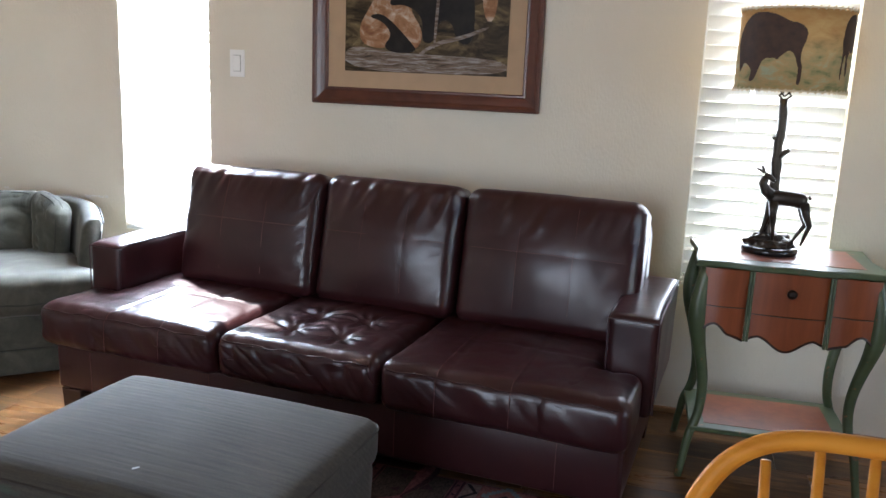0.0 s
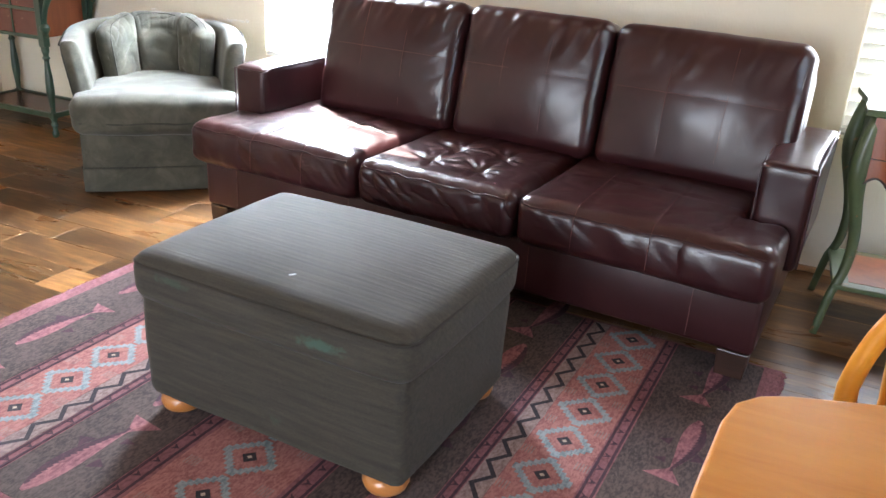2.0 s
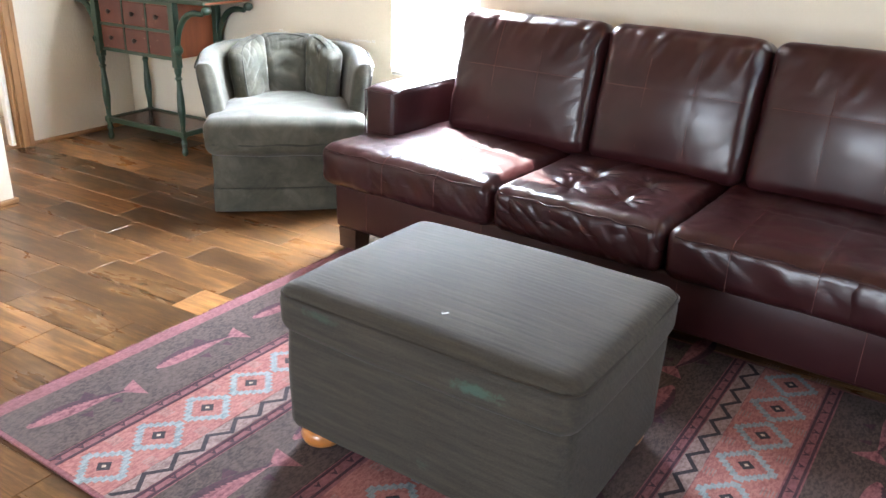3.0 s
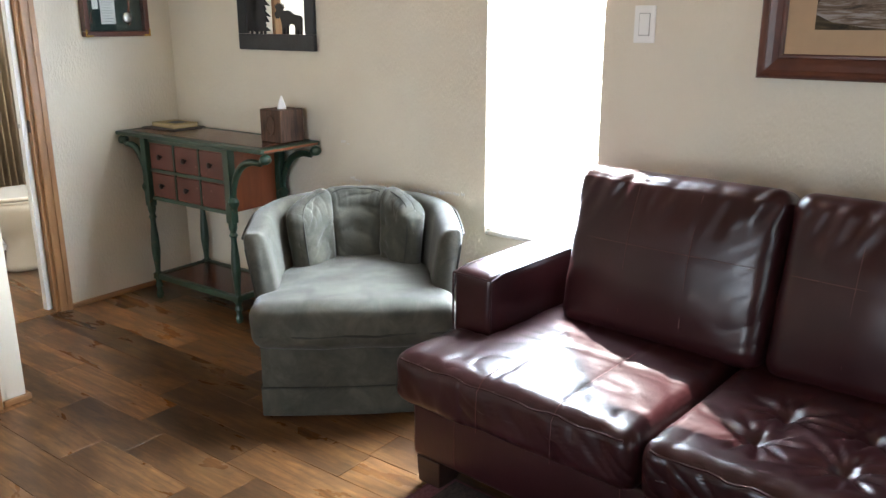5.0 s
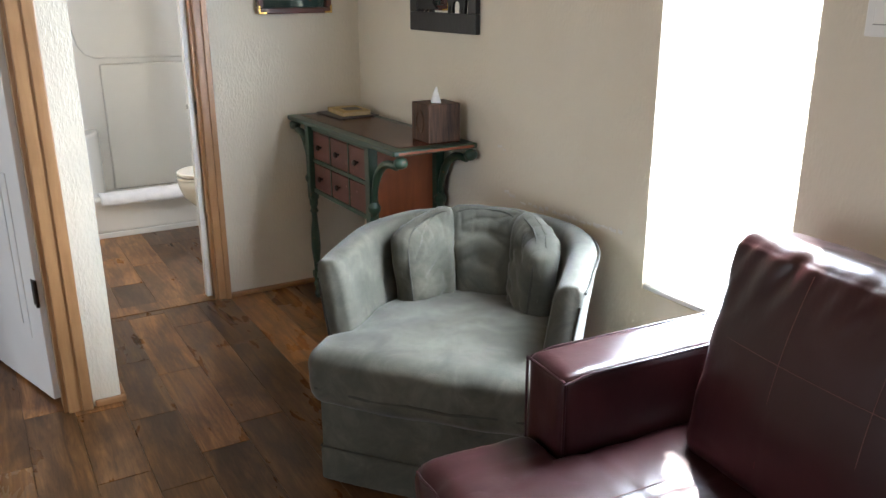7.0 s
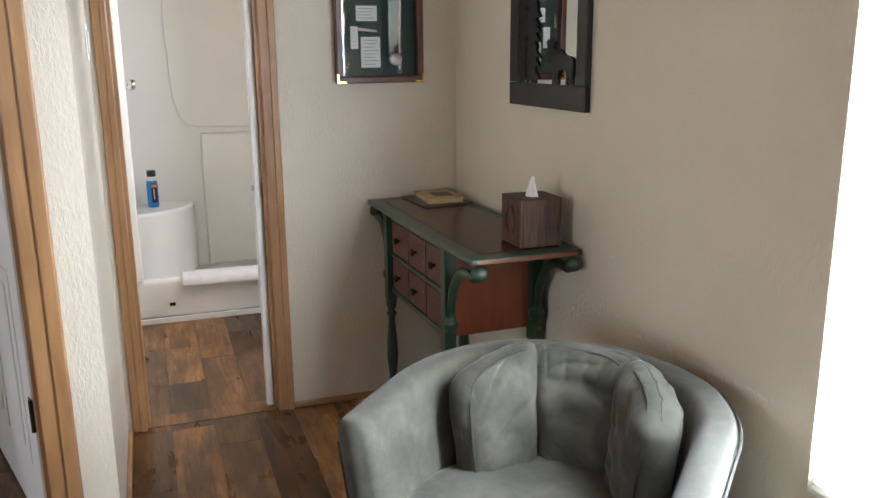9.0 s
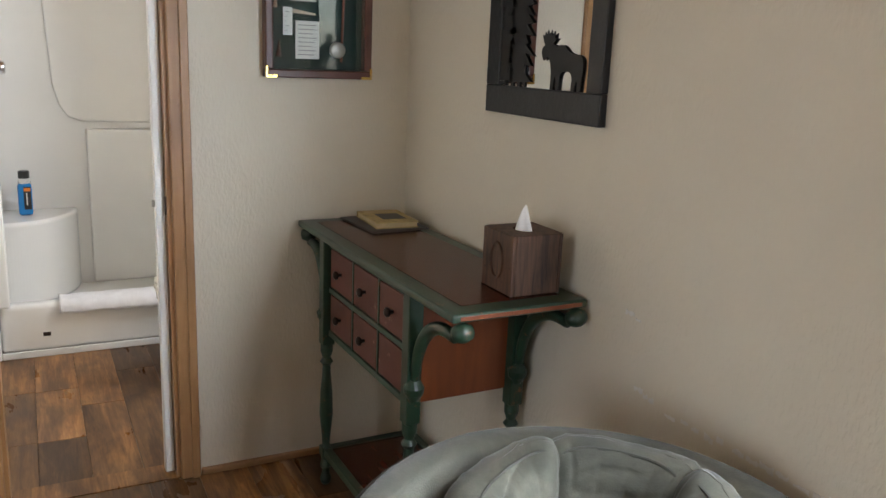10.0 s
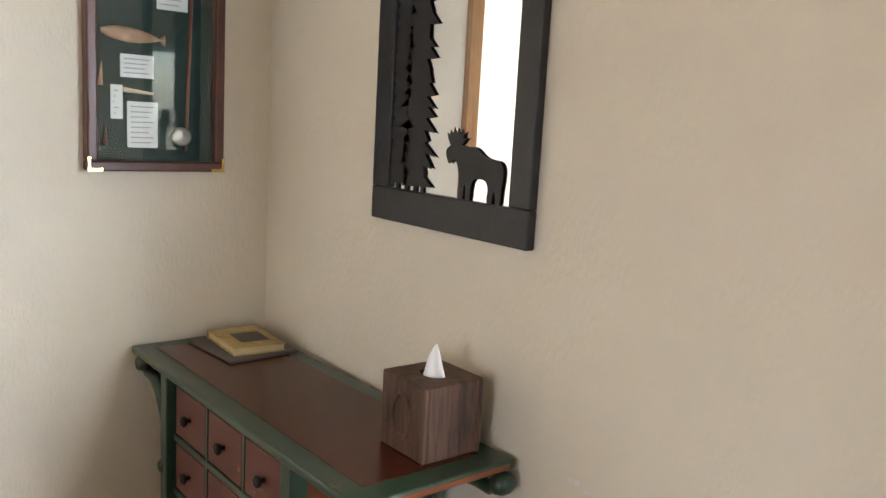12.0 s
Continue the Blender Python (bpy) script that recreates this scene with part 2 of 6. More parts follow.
M_SAGEPAINT = wood("distressed_sage_paint", (0.044, 0.066, 0.027), (0.082, 0.104, 0.046), 0.45, (6, 12, 12), (0.22, 0.09, 0.035), coat=0.15)
M_CHERRY = wood("cherry_panel", (0.15, 0.033, 0.010), (0.26, 0.066, 0.019), 0.34, (24, 24, 3), coat=0.25)
M_CHERRYTOP = wood("dark_cherry_top", (0.036, 0.008, 0.004), (0.092, 0.020, 0.007), 0.24, (3, 26, 26))
M_CHERRYTOP.node_tree.nodes["Principled BSDF"].inputs["Specular IOR Level"].default_value = 0.3
M_REDWASH = wood("red_wash_drawer", (0.070, 0.017, 0.011), (0.14, 0.040, 0.025), 0.55, (8, 8, 8), (0.30, 0.16, 0.11))
M_KNOB = paint("dark_bronze_knob", (0.03, 0.022, 0.018), 0.35, 0.2, 30.0, metal=0.7)
M_BRONZE = paint("dark_bronze", (0.035, 0.026, 0.019), 0.32, 0.35, 25.0, 60.0, 0.5, metal=0.6, dist=0.004)
M_BLACKBASE = paint("black_plinth", (0.012, 0.011, 0.011), 0.2, 0.2)
M_WHITE = paint("white_trim_paint", (0.78, 0.78, 0.76), 0.35, 0.03)
M_SLAT = paint("white_blind_slat", (0.82, 0.82, 0.80), 0.4, 0.03)
_nt = M_SLAT.node_tree
_tr = socket(_nt, "ShaderNodeBsdfTranslucent", [("Color", (0.85, 0.85, 0.82, 1))])
_mx = socket(_nt, "ShaderNodeMixShader", [(0, 0.35), (1, _nt.nodes["Principled BSDF"].outputs[0]), (2, _tr.outputs[0])])
_nt.links.new(_mx.outputs[0], _nt.nodes["Material Output"].inputs[0])
M_VINYL = paint("white_window_vinyl", (0.80, 0.80, 0.79), 0.35, 0.03)
M_PLATE = paint("white_switch_plastic", (0.86, 0.85, 0.82), 0.3, 0.02)
M_FIBRE = paint("white_fibreglass", (0.86, 0.855, 0.825), 0.24, 0.03, 2.0, 30.0, 0.05, coat=0.3)
M_PORCELAIN = paint("bone_porcelain", (0.76, 0.72, 0.63), 0.1, 0.03, coat=0.5)
M_TOWEL = paint("white_terry", (0.82, 0.81, 0.82), 0.95, 0.06, 20.0, 300.0, 0.9, dist=0.004)
M_CURTAIN = paint("tan_curtain_cloth", (0.33, 0.25, 0.16), 0.75, 0.15, 5.0, 250.0, 0.3)
M_MAHOGANY = wood("mahogany_frame", (0.060, 0.014, 0.008), (0.125, 0.034, 0.016), 0.36, (10, 10, 10), coat=0.12)
M_MAT = paint("tan_mat_board", (0.45, 0.31, 0.19), 0.85, 0.06, 12.0, 400.0, 0.3)
M_BLACKFRAME = paint("black_hammered_frame", (0.013, 0.014, 0.017), 0.38, 0.35, 14.0, 70.0, 0.5, dist=0.002)
M_SILHOUETTE = paint("black_cut_metal", (0.016, 0.016, 0.017), 0.38, 0.3, 18.0, metal=0.3)
M_MIRROR, _, _mb = nodes_of("mirror_silver", 0.01, 1.0)
_mb.inputs["Base Color"].default_value = (0.90, 0.91, 0.90, 1)
M_GLASS = glass_material()
M_FELT = paint("dark_green_felt", (0.012, 0.032, 0.025), 0.95, 0.2, 30.0, 400.0, 0.5)
M_CARD = paint("white_card", (0.72, 0.71, 0.66), 0.8, 0.05)
M_INK = paint("grey_ink", (0.30, 0.29, 0.27), 0.8, 0.1)
M_GOLD = paint("brass_corner", (0.75, 0.48, 0.14), 0.22, 0.1, metal=1.0)
M_TROUT = paint("painted_trout", (0.42, 0.24, 0.13), 0.4, 0.35, 40.0)
M_TISSUEBOX = wood("rustic_walnut_box", (0.010, 0.0045, 0.003), (0.165, 0.080, 0.044), 0.6, (70, 70, 6), (0.020, 0.009, 0.006))
M_TISSUE = paint("white_tissue", (0.85, 0.85, 0.84), 0.9, 0.03)
M_BOOKA = paint("yellowed_book_cover", (0.47, 0.36, 0.15), 0.6, 0.3, 30.0)
M_BOOKB = paint("dark_grey_folder", (0.07, 0.065, 0.06), 0.5, 0.2)
M_PAGES = paint("yellowed_pages", (0.55, 0.44, 0.25), 0.85, 0.1, 60.0)
M_CHROME = paint("chrome", (0.75, 0.75, 0.75), 0.12, 0.05, metal=1.0)
M_NICKEL = paint("brushed_nickel", (0.45, 0.44, 0.42), 0.3, 0.1, metal=1.0)
M_BLUE = paint("blue_liquid_bottle", (0.02, 0.22, 0.55), 0.15, 0.08)
M_BLACKCAP = paint("black_plastic", (0.015, 0.015, 0.015), 0.35, 0.1)
M_ORANGE = paint("orange_print", (0.75, 0.22, 0.03), 0.4, 0.1)
M_GROUND = paint("dry_grass_ground", (0.23, 0.21, 0.13), 0.95, 0.3, 0.8, 20.0, 0.6)
M_SCUFF = paint("white_scuff", (0.74, 0.71, 0.66), 0.8, 0.1, 40.0)
M_RUG_GREY = woven("charcoal_brown_pile", (0.026, 0.018, 0.017), (0.085, 0.058, 0.054))
M_RUG_SALMON = woven("salmon_pile", (0.195, 0.066, 0.059), (0.329, 0.139, 0.127))
M_RUG_PINK = woven("rose_pile", (0.119, 0.039, 0.047), (0.213, 0.083, 0.092))
M_RUG_FISH = woven("fish_rose_pile", (0.106, 0.031, 0.044), (0.269, 0.112, 0.120), 90.000)
M_RUG_BLUE = woven("pale_blue_pile", (0.116, 0.151, 0.170), (0.240, 0.276, 0.295))
M_RUG_INK = woven("ink_pile", (0.011, 0.009, 0.014), (0.028, 0.021, 0.028))
M_RUG_PLUM = woven("plum_pile", (0.028, 0.010, 0.020), (0.060, 0.022, 0.034))
M_RUG_ASH = woven("ash_rose_pile", (0.143, 0.089, 0.085), (0.268, 0.191, 0.179))
M_RUG_CREAM = woven("cream_pile", (0.285, 0.214, 0.170), (0.410, 0.320, 0.259))
M_ART = painting_material("woodland_painting", [(0.36, (0.010, 0.008, 0.006)), (0.50, (0.06, 0.040, 0.020)), (0.64, (0.17, 0.125, 0.06)), (0.78, (0.36, 0.31, 0.20))], 6.0)
M_ART_DARK = paint("painting_black_brown", (0.016, 0.012, 0.010), 0.4, 0.4, 20.0)
M_ART_DARK.node_tree.nodes["Principled BSDF"].inputs["Specular IOR Level"].default_value = 0.12
M_ART_LOG = painting_material("painting_log", [(0.3, (0.16, 0.065, 0.028)), (0.5, (0.33, 0.17, 0.085)), (0.7, (0.60, 0.50, 0.40))], 11.0, (1.3, 1, 1.5))
M_ART_STREAM = painting_material("painting_stream", [(0.32, (0.05, 0.038, 0.028)), (0.48, (0.17, 0.12, 0.085)), (0.62, (0.33, 0.30, 0.28))], 12.0, (0.8, 1, 7))
M_SHADE = shade_print()
M_SHADE_DARK = paint("printed_bison_brown", (0.055, 0.026, 0.014), 0.7, 0.35, 40.0)
M_LACE = paint("raw_lace", (0.62, 0.52, 0.36), 0.8, 0.1)

# ---- mesh helpers ----
def part(name, bm, material, parent=None, label="", smooth=False):
    me = bpy.data.meshes.new(name)
    bm.normal_update()
    if smooth:
        for f in bm.faces:
            f.smooth = True
    bm.to_mesh(me)
    bm.free()
    me.materials.append(material)
    ob = new(name, me)
    if parent:
        ob.parent = parent
    if label:
        ob["label"] = label
    return ob


def thing(name, label, category, m=None, group="", kind=""):
    ob = new(name)
    ob.empty_display_size = 0.05
    if m:
        ob.matrix_world = m
    return tagged(ob, label, category, group, kind)


def boxes(*ranges, bevel=0.0, seg=2):
    """Boxes given as (x0, x1, y0, y1, z0, z1) in one bmesh, each with eased edges."""
    bm = bmesh.new()
    for x0, x1, y0, y1, z0, z1 in ranges:
        b = bmesh.new()
        bmesh.ops.create_cube(b, size=1.0)
        for v in b.verts:
            v.co = Vector((x0 + (v.co.x + 0.5) * (x1 - x0), y0 + (v.co.y + 0.5) * (y1 - y0), z0 + (v.co.z + 0.5) * (z1 - z0)))
        if bevel:
            bmesh.ops.bevel(b, geom=b.edges[:], offset=bevel, segments=seg, affect="EDGES", profile=0.5)
        merge(bm, b)
    return bm


def merge(bm, other):
    me = bpy.data.meshes.new("tmp")
    other.to_mesh(me)
    other.free()
    bm.from_mesh(me)
    bpy.data.meshes.remove(me)
    return bm


def moved(bm, m):
    bmesh.ops.transform(bm, matrix=m, verts=bm.verts)
    return bm


def lathe(profile, seg=20, centre=(0, 0)):
    """A turned solid from (radius, height) pairs."""
    bm = bmesh.new()
    rings = [[bm.verts.new((centre[0] + r * math.cos(2 * math.pi * i / seg), centre[1] + r * math.sin(2 * math.pi * i / seg), z)) for i in range(seg)] for r, z in profile]
    for a, c in zip(rings, rings[1:]):
        for i in range(seg):
            bm.faces.new((a[i], a[(i + 1) % seg], c[(i + 1) % seg], c[i]))
    bm.faces.new(rings[0][::-1])
    bm.faces.new(rings[-1])
    return bm


def tube(points, radius, seg=8, closed=False):
    """A round bar along points; radius may be a function of the way 0..1 along it."""
    bm = bmesh.new()
    pts = [Vector(p) for p in points]
    n = len(pts)
    rings, side = [], None
    for i, p in enumerate(pts):
        d = (pts[(i + 1) % n] - pts[i - 1]) if closed else (pts[min(i + 1, n - 1)] - pts[max(i - 1, 0)])
        d = d.normalized()
        ref = side if side else (Vector((0, 0, 1)) if abs(d.z) < 0.9 else Vector((1, 0, 0)))
        side = (ref - d * ref.dot(d)).normalized()
        other = d.cross(side)
        r = radius(i / max(1, n - 1)) if callable(radius) else radius
        rings.append([bm.verts.new(p + (side * math.cos(2 * math.pi * k / seg) + other * math.sin(2 * math.pi * k / seg)) * r) for k in range(seg)])
    pairs = list(zip(rings, rings[1:])) + ([(rings[-1], rings[0])] if closed else [])
    for a, c in pairs:
        for k in range(seg):
            bm.faces.new((a[k], a[(k + 1) % seg], c[(k + 1) % seg], c[k]))
    if not closed:
        bm.faces.new(rings[0][::-1])
        bm.faces.new(rings[-1])
    return bm


def prism(outline, z0, z1, bevel=0.0, seg=2):
    """An upright slab over an outline in x and y."""
    bm = bmesh.new()
    f = bm.faces.new([bm.verts.new((x, y, z0)) for x, y in outline])
    if f.normal.z > 0:
        bmesh.ops.reverse_faces(bm, faces=[f])
    top = bmesh.ops.extrude_face_region(bm, geom=[f])
    vs = [g for g in top["geom"] if isinstance(g, bmesh.types.BMVert)]
    bmesh.ops.translate(bm, vec=(0, 0, z1 - z0), verts=vs)
    bmesh.ops.recalc_face_normals(bm, faces=bm.faces)
    if bevel:
        edges = [e for e in bm.edges if abs(e.verts[0].co.z - e.verts[1].co.z) < 1e-6]
        bmesh.ops.bevel(bm, geom=edges, offset=bevel, segments=seg, affect="EDGES", profile=0.5)
    return bm


def pillow(sx, sy, sz, r, cuts=18, shape=None, puff=0.0):
    """A rounded, padded block centred on the origin; shape(p, h) may push its points about."""
    bm = bmesh.new()
    bmesh.ops.create_cube(bm, size=2.0)
    bmesh.ops.subdivide_edges(bm, edges=bm.edges[:], cuts=cuts, use_grid_fill=True)
    h = Vector((sx / 2, sy / 2, sz / 2))
    for v in bm.verts:
        u = Vector([math.copysign(1 - (1 - abs(c)) ** 1.35, c) if abs(c) < 1 else c for c in v.co])
        p = Vector((u.x * h.x, u.y * h.y, u.z * h.z))
        inner = Vector([max(-(h[i] - r), min(h[i] - r, p[i])) for i in range(3)])
        d = p - inner
        if d.length > 1e-9:
            m = max(abs(c) for c in d) / r
            p = inner + d.normalized() * r * m
        bulge = puff * (1 - u.x ** 2) * (1 - u.y ** 2)
        p.z += math.copysign(bulge, p.z) if abs(u.z) > 0.999 else 0
        if shape:
            p = shape(p, h)
        v.co = p
    return bm


def wall_slab(axis, at, thick, span, height, holes=()):
    """An upright wall along an axis, from at to at + thick, with openings (a0, a1, z0, z1) cut right through."""
    aa = sorted({span[0], span[1], *[h[0] for h in holes], *[h[1] for h in holes]})
    zz = sorted({0.0, height, *[h[2] for h in holes], *[h[3] for h in holes]})
    bm = bmesh.new()
    lo, hi = sorted((at, at + thick))
    solid = {}
    for i in range(len(aa) - 1):
        for k in range(len(zz) - 1):
            ca, cz = (aa[i] + aa[i + 1]) / 2, (zz[k] + zz[k + 1]) / 2
            solid[i, k] = not any(h[0] < ca < h[1] and h[2] < cz < h[3] for h in holes)

    def place(a, t, z):
        return (a, t, z) if axis == "x" else (t, a, z)

    def quad(*pts):
        bm.faces.new([bm.verts.new(place(*p)) for p in pts])
    for (i, k), s in solid.items():
        if not s:
            continue
        a0, a1, z0, z1 = aa[i], aa[i + 1], zz[k], zz[k + 1]
        quad((a0, lo, z0), (a1, lo, z0), (a1, lo, z1), (a0, lo, z1))
        quad((a0, hi, z0), (a0, hi, z1), (a1, hi, z1), (a1, hi, z0))
        if not solid.get((i - 1, k)):
            quad((a0, lo, z0), (a0, lo, z1), (a0, hi, z1), (a0, hi, z0))
        if not solid.get((i + 1, k)):
            quad((a1, lo, z0), (a1, hi, z0), (a1, hi, z1), (a1, lo, z1))
        if not solid.get((i, k - 1)):
            quad((a0, lo, z0), (a0, hi, z0), (a1, hi, z0), (a1, lo, z0))
        if not solid.get((i, k + 1)):
            quad((a0, lo, z1), (a1, lo, z1), (a1, hi, z1), (a0, hi, z1))
    bmesh.ops.remove_doubles(bm, verts=bm.verts, dist=1e-5)
    bmesh.ops.recalc_face_normals(bm, faces=bm.faces)
    return bm


def rounded(pts, times=2):
    """Cuts the corners of an outline, so that it runs in soft curves."""
    for _ in range(times):
        out = []
        for (ax, az), (bx, bz) in zip(pts, pts[1:] + pts[:1]):
            out += [(ax * 0.75 + bx * 0.25, az * 0.75 + bz * 0.25), (ax * 0.25 + bx * 0.75, az * 0.25 + bz * 0.75)]
        pts = out
    return pts


def structure(name, bm, mat, label, category):
    return tagged(part(name, bm, mat), label, category, "", "structure")


# ---- structure ----
YN, XW, XB, YH, H = 3.262, -4.485, -3.70, 1.96, 2.40
W1, W2, WB = (-2.575, -2.108, 0.525, 2.03), (-0.020, 0.500, 0.535, 2.03), (-5.35, -4.85, 1.32, 1.92)
# Unseen openings, put in for the light they give.
WS, WE, WBED = (-1.90, -0.50, 0.45, 2.03), (0.35, 2.05, 0.5, 2.03), (-5.70, -4.30, 0.45, 2.03)
DOOR_BATH, DOOR_BED = (2.022, 2.518, 0.0, 2.03), (1.00, 1.795, 0.0, 2.03)
XWEST, YS, XE = -6.62, -2.40, 2.60

structure("wall_north", wall_slab("x", YN, 0.13, (XWEST - 0.1, XE + 0.1), H, [W1, W2, WB]), M_WALL, "beige textured wall behind the sofa with narrow windows", "wall")
structure("wall_west", wall_slab("y", XW, -0.10, (YH, YN), H, [DOOR_BATH]), M_WALL, "beige wall with the bathroom doorway", "wall")
structure("wall_hall", wall_slab("x", YH, -0.10, (XWEST, XB), H), M_WALL, "beige wall beside the bathroom doorway", "wall")
structure("wall_bedroom", wall_slab("y", XB, -0.10, (YS, YH - 0.10), H, [DOOR_BED]), M_WALL, "beige wall with the bedroom doorway", "wall")
structure("wall_south", wall_slab("x", YS, -0.13, (XWEST - 0.1, XE + 0.1), H, [WS, WBED]), M_WALL, "unseen beige wall with assumed wide windows", "wall")
structure("wall_east", wall_slab("y", XE, 0.13, (YS, YN), H, [WE]), M_WALL, "unseen beige wall with an assumed wide window", "wall")
structure("wall_outer_west", wall_slab("y", XWEST, -0.10, (YS, YN), H), M_WALL, "beige outer wall of bedroom and bathroom", "wall")
structure("ceiling", boxes((XWEST - 0.1, XE + 0.13, YS - 0.13, YN + 0.13, H, H + 0.1)), M_CEIL, "warm pine board ceiling", "ceiling")
structure("ground", boxes((-300, 300, -300, 300, -0.9, -0.6)), M_GROUND, "dry grassy ground outside", "ground")
floor = structure("floor", boxes((XWEST, XE, YS, YN, -0.12, -0.005)), M_SUBFLOOR, "brown distressed wood-look vinyl plank floor", "floor")


def base_trim(name, x0, x1, y0, y1):
    structure(name, boxes((x0, x1, y0, y1, 0.0, 0.024), bevel=0.005), M_OAK_LONG, "thin light oak shoe moulding", "baseboard")


base_trim("baseboard_north", XW, XE, YN - 0.016, YN)
base_trim("baseboard_west", XW, XW + 0.016, 2.576, YN - 0.017)
base_trim("baseboard_hall", XW + 0.02, XB - 0.001, YH, YH + 0.016)
base_trim("baseboard_bedroom", XB, XB + 0.016, 1.876, YH + 0.016)
base_trim("baseboard_bedroom_south", XB, XB + 0.016, YS, 0.925)


def casing(name, x_face, out, y0, y1, z1, wide, label, left=True):
    """Door trim on a wall face that looks along x: two legs, a head, and jambs lining the wall."""
    root = thing(name, label, "door trim", kind="structure")
    t = 0.016 * out
    for a, c in ([(y1 - 0.004, y1 + wide)] + ([(y0 - (wide if left is True else left), y0 + 0.004)])):
        lo, hi = sorted((x_face, x_face + t))
        leg = boxes((lo, hi, a, c, 0, z1 + wide), bevel=0.004)
        merge(leg, boxes((min(x_face + t, x_face + t * 1.5), max(x_face + t, x_face + t * 1.5), a + (c - a) * 0.55, c - 0.002, 0, z1 + wide), bevel=0.003))
        part("casing_leg", leg, M_OAK, root)
    lo, hi = sorted((x_face, x_face + t))
    part("casing_head", boxes((lo, hi, y0, y1, z1 - 0.004, z1 + wide), bevel=0.004), M_OAK, root)
    lo, hi = sorted((x_face - out * 0.098, x_face - out * 0.002))
    for a, c in ((y0 + 0.001, y0 + 0.016), (y1 - 0.016, y1 - 0.001)):
        part("jamb", boxes((lo, hi, a, c, 0, z1 - 0.017)), M_OAK, root)
    part("jamb_head", boxes((lo, hi, y0 + 0.001, y1 - 0.001, z1 - 0.016, z1 - 0.001)), M_OAK, root)
    return root


casing("trim_bathroom_door", XW, 1, DOOR_BATH[0], DOOR_BATH[1], 2.03, 0.056, "light oak trim round the bathroom doorway", 0.045)
casing("trim_bedroom_door", XB, 1, DOOR_BED[0], DOOR_BED[1], 2.03, 0.075, "light oak trim round the bedroom doorway")
structure("threshold_bathroom", boxes((XW - 0.1, XW, DOOR_BATH[0], DOOR_BATH[1], -0.004, 0.003)), M_PLANK_SHEET, "brown floor strip in the bathroom doorway", "threshold")

# pocket door of the bathroom, slid almost into the wall
pocket = thing("door_bathroom", "white sliding door pushed almost into its pocket", "door", kind="structure")
part("door_panel", boxes((XW - 0.068, XW - 0.032, 2.474, 2.5, 0.01, 2.01), bevel=0.003), M_WHITE, pocket)
part("latch", boxes((XW - 0.056, XW - 0.044, 2.466, 2.475, 0.865, 0.885), bevel=0.002), M_NICKEL, pocket, "small nickel latch")
part("strike_plate", boxes((XW - 0.03, XW - 0.012, 2.498, 2.503, 0.845, 0.90), bevel=0.001), M_KNOB, pocket, "dark strike plate")


def bedroom_door():
    ang = math.degrees(math.atan2(-0.20, -0.62))
    root = thing("door_bedroom", "white panelled bedroom door standing open", "door", pose(-3.80, 1.775, 0.012, 0, 0, ang), kind="structure")
    w, h = 0.76, 2.0
    part("door_slab", boxes((0, w, -0.0175, 0.0175, 0, h), bevel=0.003), M_WHITE, root)
    for a, c in ((0.10, 0.36), (0.42, 0.67)):
        for z0, z1 in ((0.20, 0.78), (0.93, 1.55), (1.66, 1.90)):
            for s in (-1, 1):
                f = boxes((a, c, min(0.0175 * s, 0.0215 * s), max(0.0175 * s, 0.0215 * s), z0, z1), bevel=0.0019)
                part("panel_moulding", f, M_WHITE, root)
                part("panel_field", boxes((a + 0.045, c - 0.045, min(0.0215 * s, 0.026 * s), max(0.0215 * s, 0.026 * s), z0 + 0.045, z1 - 0.045), bevel=0.002), M_WHITE, root)
    for z in (0.39, 1.74):
        hinge = boxes((-0.002, 0.03, 0.0178, 0.0205, z - 0.045, z + 0.045))
        merge(hinge, moved(lathe([(0.006, -0.047), (0.006, 0.047)], 10), pose(-0.004, 0.021, z)))
        part("hinge", hinge, M_KNOB, root, "dark bronze hinge")
    for s in (-1, 1):
        part("door_knob", moved(lathe([(0.028, 0), (0.028, 0.006), (0.01, 0.012), (0.01, 0.03), (0.026, 0.045), (0.026, 0.06), (0.012, 0.068)], 18), pose(w - 0.06, 0.0175 * s, 0.95, -90 * s)), M_NICKEL, root, "nickel door knob", True)


bedroom_door()


